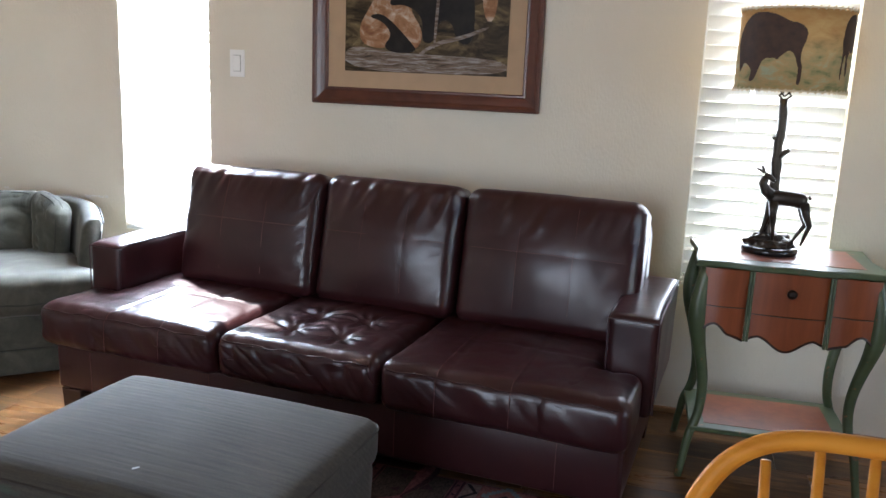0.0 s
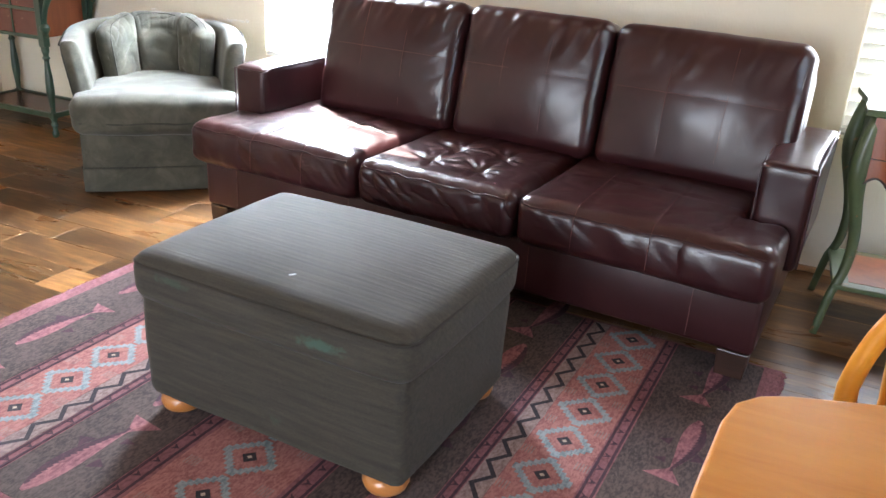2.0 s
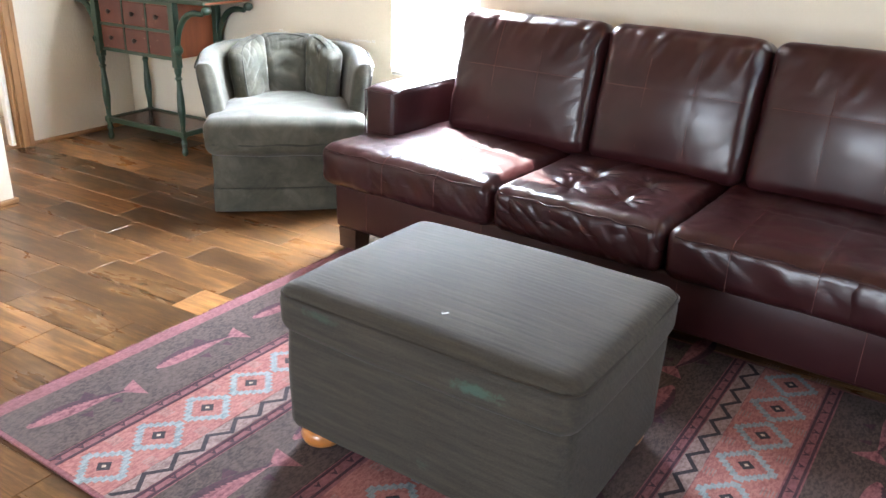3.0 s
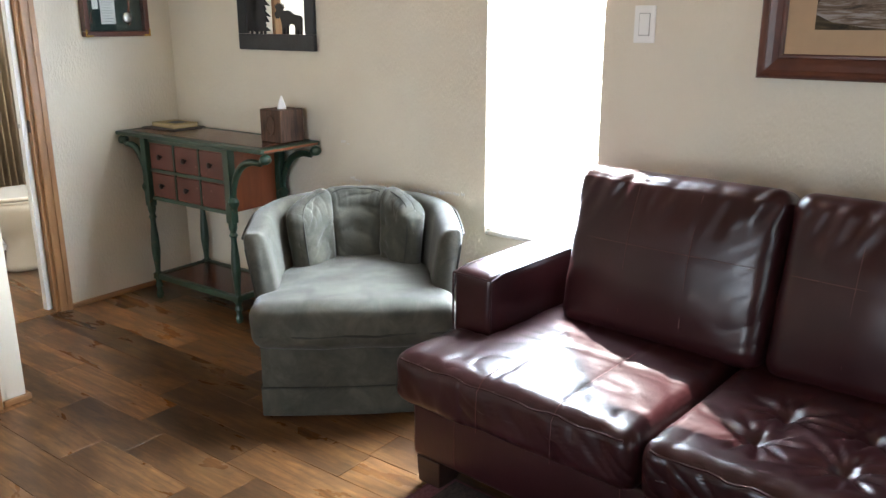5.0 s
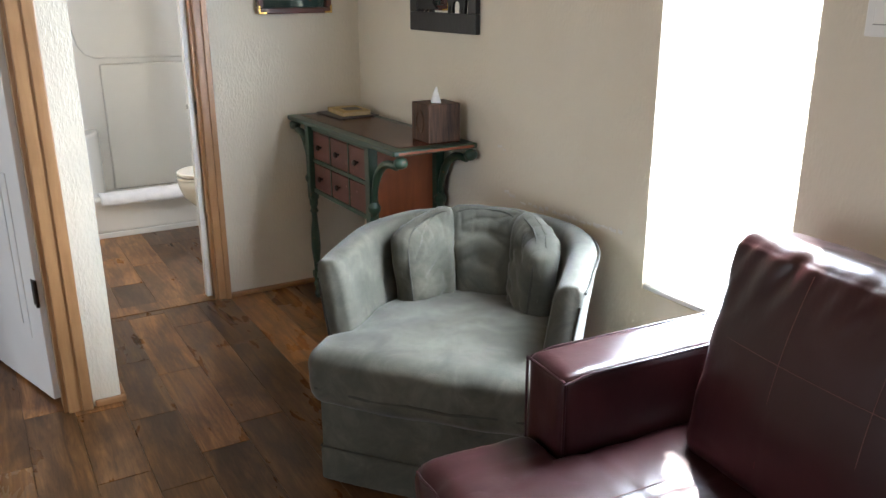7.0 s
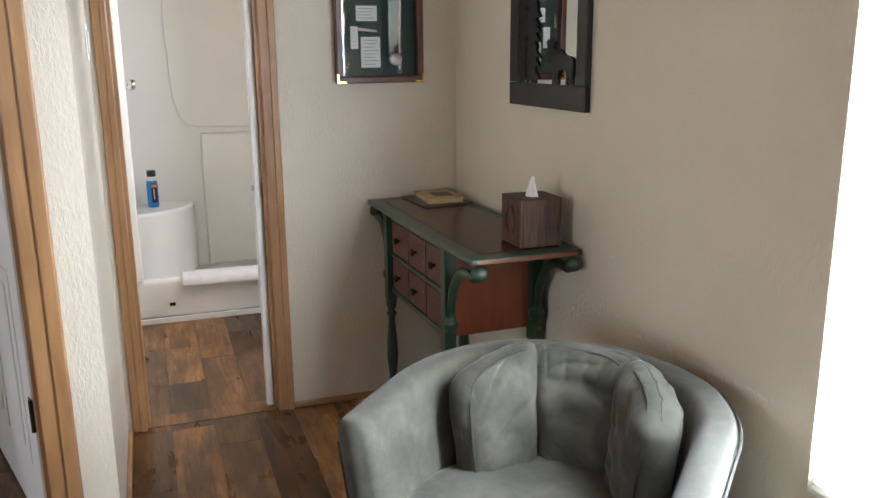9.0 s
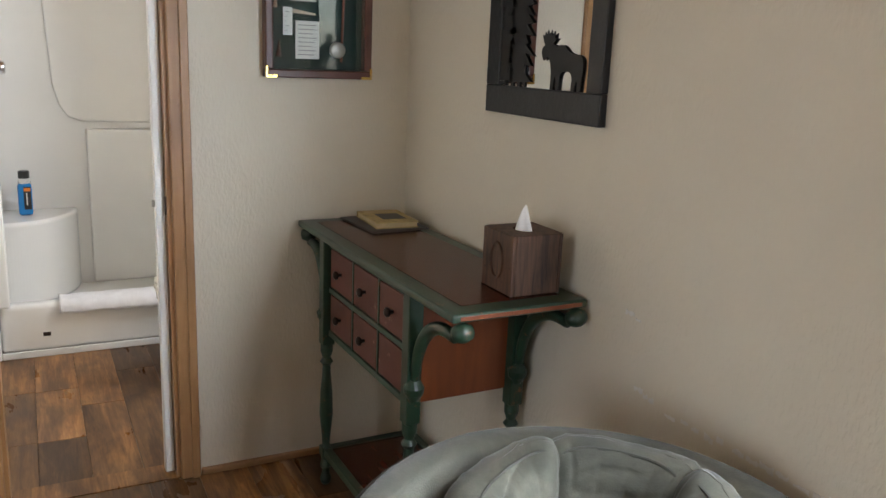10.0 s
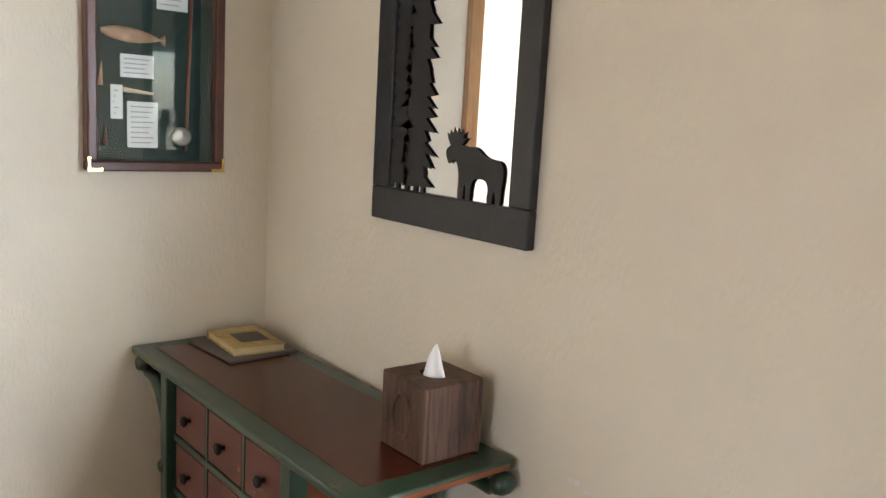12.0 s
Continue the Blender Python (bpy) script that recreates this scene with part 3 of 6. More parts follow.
def window(name, hole, face, depth, axis, tilt, label, blind=True, pitch=0.052):
    """Vinyl frame, panes and sill set into a wall opening; with a slatted blind on the room's side."""
    a0, a1, z0, z1 = hole
    far = face + depth
    s = 1 if depth > 0 else -1

    def put(bm):
        if axis == "y":
            moved(bm, Matrix(((0, 1, 0, 0), (1, 0, 0, 0), (0, 0, 1, 0), (0, 0, 0, 1))))
            bmesh.ops.reverse_faces(bm, faces=bm.faces)
        return bm

    def b(x0, x1, y0, y1, q0, q1, bev=0.003):
        y0, y1 = sorted((y0, y1))
        return put(boxes((x0, x1, y0, y1, q0, q1), bevel=bev))
    root = thing(name, label, "window", kind="structure")
    f0, f1 = far - s * 0.06, far - s * 0.012
    for bm in (b(a0, a0 + 0.035, f0, f1, z0, z1), b(a1 - 0.035, a1, f0, f1, z0, z1), b(a0 + 0.035, a1 - 0.035, f0, f1, z0, z0 + 0.035), b(a0 + 0.035, a1 - 0.035, f0, f1, z1 - 0.035, z1)):
        part("window_frame", bm, M_VINYL, root)
    zm = (z0 + z1) / 2
    part("meeting_rail", b(a0 + 0.035, a1 - 0.035, f0 + s * 0.008, f1 - s * 0.008, zm - 0.018, zm + 0.018), M_VINYL, root)
    for q0, q1 in ((z0 + 0.035, zm - 0.018), (zm + 0.018, z1 - 0.035)):
        pane = part("pane", b(a0 + 0.035, a1 - 0.035, far - s * 0.038, far - s * 0.034, q0, q1, 0), M_GLASS, root)
        pane.visible_shadow = False
    part("window_sill", b(a0 + 0.001, a1 - 0.001, face + s * 0.001, f0, z0 + 0.001, z0 + 0.014), M_WHITE, root)
    if not blind:
        return
    root = thing(name.replace("window", "window_blind"), "white slatted window blind lowered over a narrow window", "blind", group="window blinds")
    yc = face + s * 0.029
    part("headrail", b(a0 + 0.004, a1 - 0.004, yc - 0.026, yc + 0.026, z1 - 0.045, z1 - 0.002), M_SLAT, root)
    part("bottom_rail", b(a0 + 0.006, a1 - 0.006, yc - 0.024, yc + 0.024, z0 + 0.022, z0 + 0.04), M_SLAT, root)
    n = int((z1 - 0.05 - z0 - 0.05) / pitch)
    half = 0.030
    bm = bmesh.new()
    rows = []
    for i in range(5):
        u = -1 + i * 0.5
        crown = 0.001 * (1 - u * u)
        rows.append([bm.verts.new((x, u * half, crown + e)) for x, e in ((a0 + 0.007, 0), (a1 - 0.007, 0), (a1 - 0.007, 0.0016), (a0 + 0.007, 0.0016))])
    for p, q in zip(rows, rows[1:]):
        for k in range(4):
            bm.faces.new((p[k], p[(k + 1) % 4], q[(k + 1) % 4], q[k]))
    bm.faces.new(rows[0])
    bm.faces.new(rows[-1][::-1])
    bmesh.ops.recalc_face_normals(bm, faces=bm.faces)
    moved(bm, pose(0, 0, 0, tilt * s))
    put(bm)
    me = bpy.data.meshes.new("slat")
    bm.to_mesh(me)
    bm.free()
    me.materials.append(M_SLAT)
    for i in range(n):
        sl = new("slat", me)
        sl.parent = root
        z = z0 + 0.062 + i * pitch
        sl.matrix_local = pose(0, yc, z) if axis == "x" else pose(yc, 0, z)
    for f in (0.28, 0.62):
        x = a0 + (a1 - a0) * f
        part("ladder_cord", b(x - 0.001, x + 0.001, yc - s * 0.0335 - 0.001, yc - s * 0.0335 + 0.001, z0 + 0.03, z1 - 0.04, 0), M_SLAT, root)
    x = a0 + (a1 - a0) * 0.36
    cord = b(x - 0.001, x + 0.001, yc - s * 0.0375 - 0.001, yc - s * 0.0375 + 0.001, z1 - 0.72, z1 - 0.05, 0)
    merge(cord, put(moved(lathe([(0.003, 0.03), (0.007, 0.0), (0.008, -0.012), (0.004, -0.02)], 10), pose(x, yc - s * 0.0375, z1 - 0.74))))
    part("pull_cord", cord, M_SLAT, root)


window("window_sofa_west", W1, YN, 0.13, "x", 57, "narrow white window beside the sofa glaring with daylight")
window("window_sofa_east", W2, YN, 0.13, "x", -54, "narrow white window behind the table lamp")
# Unseen bathroom window, assumed because the bathroom is bright.
window("window_bathroom", WB, YN, 0.13, "x", 0, "small white window assumed in the bathroom", False)
# South and east windows are unseen; their place is assumed from the light.
window("window_south", WS, YS, -0.13, "x", 0, "wide white window assumed in the unseen south wall", False)
# Unseen bedroom window, added only to let the fill light in.
window("window_bedroom", WBED, YS, -0.13, "x", 0, "wide white window added unseen to light the north wall", False)
window("window_east", WE, XE, 0.13, "y", 0, "wide white window assumed in the unseen east wall", False)

# ---- floor planks ----
def planks():
    """Rows of boards in three lengths, each board with a tone of its own."""
    wide, pitch_y, first = 0.1510, 0.152, -12
    meshes = {}
    rng = random.Random(4)
    for k in range(first, 9):
        y = 1.961 + k * pitch_y
        x = XWEST - rng.random() * 0.6
        ends = [XWEST + 0.01]
        joints = {0: -3.074, -1: -3.197}
        if k in joints:
            x = joints[k] - 8 * 0.457
        while x < XE - 0.12:
            if x > XWEST + 0.12:
                ends.append(x)
            x += 0.457 if k in joints else rng.choice((0.457, 0.610, 0.914))
        ends.append(XE - 0.01)
        for a, c in zip(ends, ends[1:]):
            size = (round(c - a - 0.0014, 4), round(min(wide, YN - 0.001 - y), 4))
            if size[1] < 0.02:
                continue
            if size not in meshes:
                bm = boxes((0, size[0], 0, size[1], -0.006, 0.0), bevel=0.0007, seg=1)
                me = bpy.data.meshes.new("plank")
                bm.to_mesh(me)
                bm.free()
                me.materials.append(M_PLANK)
                meshes[size] = me
            p = new("plank", meshes[size])
            p.parent = floor
            p.location = (a, y, 0)
    part("plank_sheet", boxes((XWEST, XE, YS, 1.961 + first * pitch_y - 0.002, -0.0049, -0.0005)), M_PLANK_SHEET, floor)


planks()

# ---- rug ----
def rug():
    w, l = 2.13, 1.55
    root = thing("rug", "salmon and charcoal patterned rug with fish and diamond bands", "rug", pose(-2.243, 0.915, 0.0, 0, 0, -2.8))

    def strip(name, u0, u1, mat, z, v0=0.012, v1=None):
        part(name, boxes((u0, u1, v0, (v1 or l - 0.012), z - 0.002, z)), mat, root)
    part("backing", boxes((0, w, 0, l, 0.0, 0.008), bevel=0.003), M_RUG_PINK, root)
    for u0, u1 in ((0.052, 0.31), (0.624, 0.868), (1.262, 1.505), (1.82, 2.078)):
        strip("charcoal_band", u0, u1, M_RUG_GREY, 0.0092)
    for u0, u1 in ((0.352, 0.53), (0.925, 1.205), (1.60, 1.776)):
        strip("salmon_band", u0, u1, M_RUG_SALMON, 0.0092)
    for u0, u1 in ((0.532, 0.585), (1.545, 1.598)):
        strip("zigzag_band", u0, u1, M_RUG_ASH, 0.0092)
    for u in (0.345, 0.592, 0.91, 1.22, 1.538, 1.784, 0.318, 0.616, 0.876, 1.254, 1.512, 1.812):
        strip("dark_line", u - 0.0035, u + 0.0035, M_RUG_PLUM, 0.0096)

    def flat(name, polys, mat, z):
        bm = bmesh.new()
        for poly in polys:
            vs = [bm.verts.new((x, y, z)) for x, y in poly]
            f = bm.faces.new(vs)
            f.normal_update()
            if f.normal.z < 0:
                f.normal_flip()
        return part(name, bm, mat, root)

    def stepped(cx, cy, r, n=6):
        """A diamond with stepped, woven sides."""
        pts = []
        for q in range(4):
            for i in range(n):
                a, c = i / n, (i + 1) / n
                sx, sy = ((1, 1), (-1, 1), (-1, -1), (1, -1))[q]
                p = [((1 - a) * r * sx, a * r * sy), ((1 - a) * r * sx, c * r * sy)]
                if q % 2:
                    p = [(a * r * sx, (1 - a) * r * sy), (c * r * sx, (1 - a) * r * sy)]
                pts += p
        return [(cx + x, cy + y) for x, y in pts]

    pitch = 0.156
    woven_marks, marks = [], []
    zigs = {0.442: 0.558, 1.686: 1.572, 1.066: None}
    for u in (0.442, 1.066, 1.686):
        for i in range(10):
            v = 0.075 + i * pitch
            if v > l - 0.06:
                break
            r = 0.074
            flat("diamond", [stepped(u, v, r)], M_RUG_BLUE, 0.0101)
            flat("diamond_field", [stepped(u, v, r * 0.68)], M_RUG_SALMON, 0.0105)
            flat("diamond_heart", [[(u - 0.022, v), (u, v - 0.022), (u + 0.022, v), (u, v + 0.022)]], M_RUG_INK, 0.0109)
            flat("diamond_eye", [[(u - 0.007, v), (u, v - 0.007), (u + 0.007, v), (u, v + 0.007)]], M_RUG_CREAM, 0.0113)
            for du in ((-0.072, 0.072) if u != 1.066 else (-0.105, 0.105)):
                ticks = [[(u + du - 0.016 + 0.008 * j, v + pitch / 2 - 0.016), (u + du - 0.013 + 0.008 * j, v + pitch / 2 - 0.016), (u + du - 0.013 + 0.008 * j, v + pitch / 2 + 0.016), (u + du - 0.016 + 0.008 * j, v + pitch / 2 + 0.016)] for j in range(5)]
                woven_marks.extend(ticks)
    for u, z in zigs.items():
        if z is None:
            continue
        bm = bmesh.new()
        n = 33
        path = [(z + 0.018 * (1 if i % 2 else -1), 0.02 + i * (l - 0.04) / (n - 1)) for i in range(n)]
        left = [bm.verts.new((x - 0.0075, y, 0.0101)) for x, y in path]
        right = [bm.verts.new((x + 0.0075, y, 0.0101)) for x, y in path]
        for i in range(n - 1):
            bm.faces.new((left[i], right[i], right[i + 1], left[i + 1]))
        part("zigzag", bm, M_RUG_INK, root)
    for u in (0.331, 0.604, 0.893, 1.237, 1.525, 1.798):
        for i in range(26):
            v = 0.03 + i * 0.059
            if v < l - 0.03:
                marks.append([(u - 0.011, v - 0.012), (u + 0.011, v), (u - 0.011, v + 0.012), (u - 0.003, v)])
    tagged(flat("border_pattern", marks, M_RUG_PLUM, 0.0101), kind="stuff")
    tagged(flat("woven_pattern", woven_marks, M_RUG_ASH, 0.0101), kind="stuff")

    def fish(u, v, size, turn):
        n = 22
        top, bot = [], []
        for i in range(n + 1):
            s = i / n
            body = 0.115 * math.sin(math.pi * min(1, s * 1.12 + 0.02) ** 0.8) * (1 - 0.35 * s) if s < 0.86 else 0.03 + (s - 0.86) * 0.9
            bend = 0.05 * math.sin(s * 3.0)
            top.append((s - 0.5, bend + body))
            bot.append((s - 0.5, bend - body))
        tr = pose(u, v, 0, 0, 0, turn)

        def go(pts):
            return [((tr @ Vector((x * size, y * size, 0))).x, (tr @ Vector((x * size, y * size, 0))).y) for x, y in pts]
        quads = [go([bot[i], bot[i + 1], top[i + 1], top[i]]) for i in range(n)]
        flat("fish", quads, M_RUG_FISH, 0.0101)
        flat("fish_back", [go([(top[i][0], top[i][1] * 0.62), (top[i + 1][0], top[i + 1][1] * 0.45), top[i + 1], top[i]]) for i in range(1, n - 3)], M_RUG_PLUM, 0.0105)
        fins = [[(0.0, 0.14), (0.08, 0.24), (0.14, 0.12)], [(-0.1, -0.1), (-0.02, -0.2), (0.02, -0.1)], [(0.2, -0.06), (0.27, -0.15), (0.28, -0.04)]]
        for f in fins:
            flat("fish_fin", [go(f)], M_RUG_PLUM, 0.0101)
    for i in range(4):
        fish(0.185, 0.20 + i * 0.385, 0.30, 84 if i % 2 else 78)
        fish(0.745, 0.20 + i * 0.385, 0.33, 82)
        fish(1.385, 0.33 + i * 0.385, 0.33, -98)
        fish(1.95, 0.22 + i * 0.385, 0.30, -97)
    strands = bmesh.new()
    rng = random.Random(2)
    for i in range(230):
        v = i * l / 230
        for u, d in ((0, -1), (w, 1)):
            e = 0.006 + rng.random() * 0.009
            x0, x1 = sorted((u, u + d * e))
            merge(strands, boxes((x0, x1, v, v + 0.004, 0.001, 0.004)))
    tagged(part("fringe", strands, M_RUG_PINK, root), kind="stuff")
    return root


rug()

# ---- sofa ----
def sofa():
    root = thing("sofa", "burgundy leather three-seat sofa with stitched cushions and sunlit seat", "sofa", pose(-1.155, 2.70, 0, 0, 0, -4.4))

    def crease(p, h, amp, seed):
        q = Vector((p.x * 7 + seed, p.y * 7, p.z * 7))
        d = noise.noise(q) * amp + noise.noise(q * 2.6) * amp * 0.45
        return p + p.normalized() * d

    part("base", boxes((-1.045, 1.055, -0.40, 0.43, 0.095, 0.285), bevel=0.018, seg=3), M_LEATHER, root, smooth=True)
    for u in (-0.36, 0.34, 0.86, -0.88):
        part("stitched_seam", tube([(u, -0.4015, 0.11), (u, -0.4015, 0.275)], 0.0009, 6), M_STITCH, root)
    part("back_frame", pillow(1.84, 0.15, 0.70, 0.05, 14, lambda p, h: Vector((p.x + 0.075, p.y + 0.365 + p.z * 0.02, p.z + 0.47))), M_LEATHER, root, smooth=True)
    part("back_rail", boxes((-1.06, 1.07, 0.40, 0.435, 0.27, 0.58), bevel=0.012, seg=3), M_LEATHER, root)

    def arm(u0, u1, name):
        def shp(p, h):
            p = crease(p, h, 0.004, u0 * 3)
            fl = 1 + 0.10 * (p.z / h.z) * 0.5
            return Vector((p.x * fl + (u0 + u1) / 2, p.y + 0.135, p.z + 0.445))
        a = part(name, pillow(u1 - u0, 0.60, 0.325, 0.022, 16, shp, 0.006), M_LEATHER, root, smooth=True)
        xs = ((u0 + u1) / 2 - (u1 - u0) * 0.50, (u0 + u1) / 2 + (u1 - u0) * 0.50)
        for x in xs:
            part("piping", tube([(x, -0.160, 0.30), (x * 1.001, -0.161, 0.45), (x, -0.162, 0.592), (x, -0.10, 0.603), (x, 0.2, 0.604), (x, 0.42, 0.602)], 0.0034, 6), M_PIPING, a)
        part("piping", tube([(xs[0], -0.162, 0.594), (xs[1], -0.162, 0.594)], 0.0034, 6), M_PIPING, a)
    arm(-1.09, -0.945, "arm")
    arm(0.945, 1.10, "arm")

    tufts = [(-0.10, -0.225), (0.09, -0.235), (-0.085, -0.065), (0.10, -0.06)]

    def seat_shape(cx, cy, cz, tufted, seed, worn):
        def shp(p, h):
            fu, fv = p.x / h.x, p.y / h.y
            up = p.z > 0
            p = crease(p, h, 0.0045, seed)
            if up:
                if tufted:
                    for tx, ty in tufts:
                        dx, dy = p.x - tx, p.y - ty - 0.04
                        d = math.hypot(dx, dy)
                        ang = math.atan2(dy, dx)
                        p.z -= 0.024 * math.exp(-(d / 0.026) ** 2) + 0.008 * math.exp(-(d / 0.09) ** 2) + 0.015 * math.exp(-((d - 0.050) / 0.042) ** 2) * (1 - abs(math.sin(4.5 * ang + tx * 40 + 1.5 * noise.noise(Vector((ang, tx * 9, ty * 9)))))) ** 2
                else:
                    for s in (-0.33, 0.33):
                        p.z -= 0.004 * math.exp(-((fu - s) / 0.025) ** 2)
                    p.z -= 0.004 * math.exp(-((fv + 0.1) / 0.03) ** 2)
            if fv < -0.8:
                p.y -= 0.012 * (1 - (p.z / h.z) ** 2) + 0.006 * worn * noise.noise(Vector((p.x * 24 + seed, p.z * 4, seed)))
                p.y += 0.0015 * math.sin(p.x * 26 + p.z * 45 + seed)
                p.y += 0.006 * worn * (1 - abs(noise.noise(Vector((p.x * 14 + p.z * 12 + seed, p.z * 6, seed))))) ** 7
            if up:
                p.z -= 0.0035 * (1 - abs(noise.noise(Vector((p.x * 9 + p.y * 5, p.y * 8 - p.x * 4, seed))))) ** 8
            return Vector((p.x + cx, p.y + cy, p.z + cz))
        return shp

    specs = ((-0.627, 0.645, False, 1.0, 0.7), (-0.0025, 0.59, True, 2.0, 1.0), (0.622, 0.645, False, 3.0, 0.35))
    for cx, wide, tufted, seed, worn in specs:
        cush = pillow(wide, 0.72, 0.165, 0.042, 84 if tufted else 64, seat_shape(cx, -0.085, 0.355, tufted, seed, worn), 0.014)
        if not tufted:
            s = -1 if cx < 0 else 1
            ear = pillow(0.28, 0.285, 0.165, 0.042, 18, seat_shape(s * 0.930, -0.306, 0.355, False, seed + 4, worn), 0.004)
            merge(cush, ear)
        c = part("seat_cushion", cush, M_LEATHER, root, "tufted leather seat cushion" if tufted else "leather seat cushion with stitched seams", True)
        x0, x1 = cx - wide / 2 + 0.03, cx + wide / 2 - 0.03
        if not tufted:
            if cx < 0:
                x0 = -1.04
            else:
                x1 = 1.04
        part("piping", tube([(x0 + (x1 - x0) * i / 24, -0.449 - 0.004 * math.sin(i * 1.7), 0.415 + 0.003 * math.sin(i * 1.1 + seed)) for i in range(25)], 0.0035, 6), M_PIPING, c)
        for f in ((0.30, 0.66) if not tufted else ()):
            x = cx - wide / 2 + wide * f
            part("stitched_seam", tube([(x, -0.4605, 0.29), (x, -0.462, 0.35), (x, -0.458, 0.405), (x, -0.43, 0.434), (x, -0.36, 0.4425), (x, -0.25, 0.447), (x, -0.05, 0.4505)], 0.0009, 6), M_STITCH, c)

    def back(u0, u1, seed, sag, worn):
        wide, hgt, cx = u1 - u0, 0.495, (u0 + u1) / 2

        def shp(p, h):
            fu, fz = p.x / h.x, p.z / h.z
            front = p.y < 0
            p = crease(p, h, 0.0065 * worn, seed)
            if front:
                p.y -= 0.042 * (1 - fu * fu) * (1 - fz * fz) + 0.012
                for s in (-0.30, 0.30):
                    p.y += 0.0008 * math.exp(-((fu - s) / 0.03) ** 2)
                p.y += 0.0008 * math.exp(-((fz - 0.12) / 0.04) ** 2)
                if fz > 0.35 and sag:
                    p.y += 0.022 * worn * noise.noise(Vector((p.x * 26 - p.z * 9, p.z * 5, seed))) * math.exp(-((fz - 0.75) / 0.3) ** 2)
                p.y += 0.008 * worn * math.sin((p.z - p.x * 0.8) * 48 + seed) * max(0, abs(fu) - 0.62)
                fold = (1 - abs(noise.noise(Vector((p.x * 13 - p.z * 8 + seed, p.z * 3, seed))))) ** 7
                side = (1 - abs(noise.noise(Vector((p.x * 5 + seed, p.z * 15 - p.x * 9, seed + 4))))) ** 7
                p.y += 0.007 * worn * fold * max(0, fz - 0.25) + 0.009 * worn * side * max(0, abs(fu) - 0.45)
            if fz > 0.85:
                p.z -= sag * (fu * fu) * 0.5 - sag * 0.2 * math.sin(p.x * 9 + seed)
            return pose(cx, 0.205, 0.655, -13) @ p
        c = part("back_cushion", pillow(wide - 0.006, 0.17, hgt, 0.05, 72, shp, 0.0), M_LEATHER, root, "leather back cushion with cross seams", True)
        tr = pose(cx, 0.205, 0.655, -13)
        hx, hz = wide / 2, hgt / 2

        def face(fu, fz):
            y = -0.085 - 0.042 * (1 - fu * fu) * (1 - fz * fz) - 0.012 + 0.0008
            return tr @ Vector((fu * hx, y, fz * hz))
        for s in (-0.30, 0.30):
            part("stitched_seam", tube([face(s, -0.7 + 1.5 * i / 16) for i in range(17)], 0.0009, 6), M_STITCH, c)
        part("stitched_seam", tube([face(-0.85 + 1.7 * i / 16, 0.12) for i in range(17)], 0.0009, 6), M_STITCH, c)
        for s in (-1, 1):
            part("piping", tube([tr @ Vector((s * (hx - 0.022), -0.080 + 0.004 * math.sin(i), -0.20 + 0.41 * i / 14)) for i in range(15)], 0.0035, 6), M_PIPING, c)
    back(-0.865, -0.232, 5.0, 0.012, 0.65)
    back(-0.230, 0.345, 9.0, 0.004, 0.40)
    back(0.347, 1.0, 14.0, 0.004, 0.45)
    for u, v in ((-0.985, -0.352), (1.0, -0.352), (-0.985, 0.38), (1.0, 0.38)):
        leg = boxes((u - 0.045, u + 0.045, v - 0.045, v + 0.045, 0.0, 0.096), bevel=0.004)
        for vert in leg.verts:
            if vert.co.z < 0.05:
                vert.co.x = u + (vert.co.x - u) * 0.92
                vert.co.y = v + (vert.co.y - v) * 0.92
                if v < 0 and vert.co.z < 0.01:
                    vert.co.z += 0.0115
        part("leg", leg, M_DARKWOOD, root)
    return root


sofa()

# ---- ottoman ----
def ottoman():
    root = thing("ottoman", "grey ribbed-fabric ottoman with round orange pine feet", "ottoman", pose(-1.122, 1.555, 0.011, 0, 0, -2.6))

    def soft(p, h):
        return p + Vector((noise.noise(p * 6), noise.noise(p * 6 + Vector((3, 1, 2))), 0)) * 0.004
    part("body", pillow(0.745, 0.560, 0.285, 0.024, 14, lambda p, h: soft(p, h) + Vector((0, 0, 0.185))), M_RIB, root, smooth=True)

    def top(p, h):
        u, v = p.x / h.x, p.y / h.y
        return soft(p, h) + Vector((p.x * 0.02 * (1 - v * v), p.y * 0.03 * (1 - u * u), 0.372))
    part("top_cushion", pillow(0.775, 0.59, 0.13, 0.045, 24, top, 0.022), M_RIB, root, smooth=True)
    hx, hy, r, ring = 0.387, 0.296, 0.05, []
    for q, (sx, sy) in enumerate(((1, 1), (-1, 1), (-1, -1), (1, -1))):
        for i in range(7):
            a = math.radians(90 * q + 15 * i)
            ring.append((sx * (hx - r) + r * math.cos(a), sy * (hy - r) + r * math.sin(a), 0.412))
    part("welt", tube(ring, 0.0045, 6, True), M_WELT, root)
    part("lint_fleck", tube([(0.03, -0.215, 0.4548), (0.036, -0.212, 0.456), (0.040, -0.204, 0.4555)], 0.0013, 5), M_TISSUE, root, "white lint fleck")
    for sx in (-1, 1):
        for sy in (-1, 1):
            part("bun_foot", lathe([(0.034, 0.0), (0.049, 0.010), (0.055, 0.026), (0.051, 0.042), (0.04, 0.052)], 22, (sx * 0.305, sy * 0.228)), M_BUNFOOT, root, "orange pine bun foot", True)
    return root


ottoman()

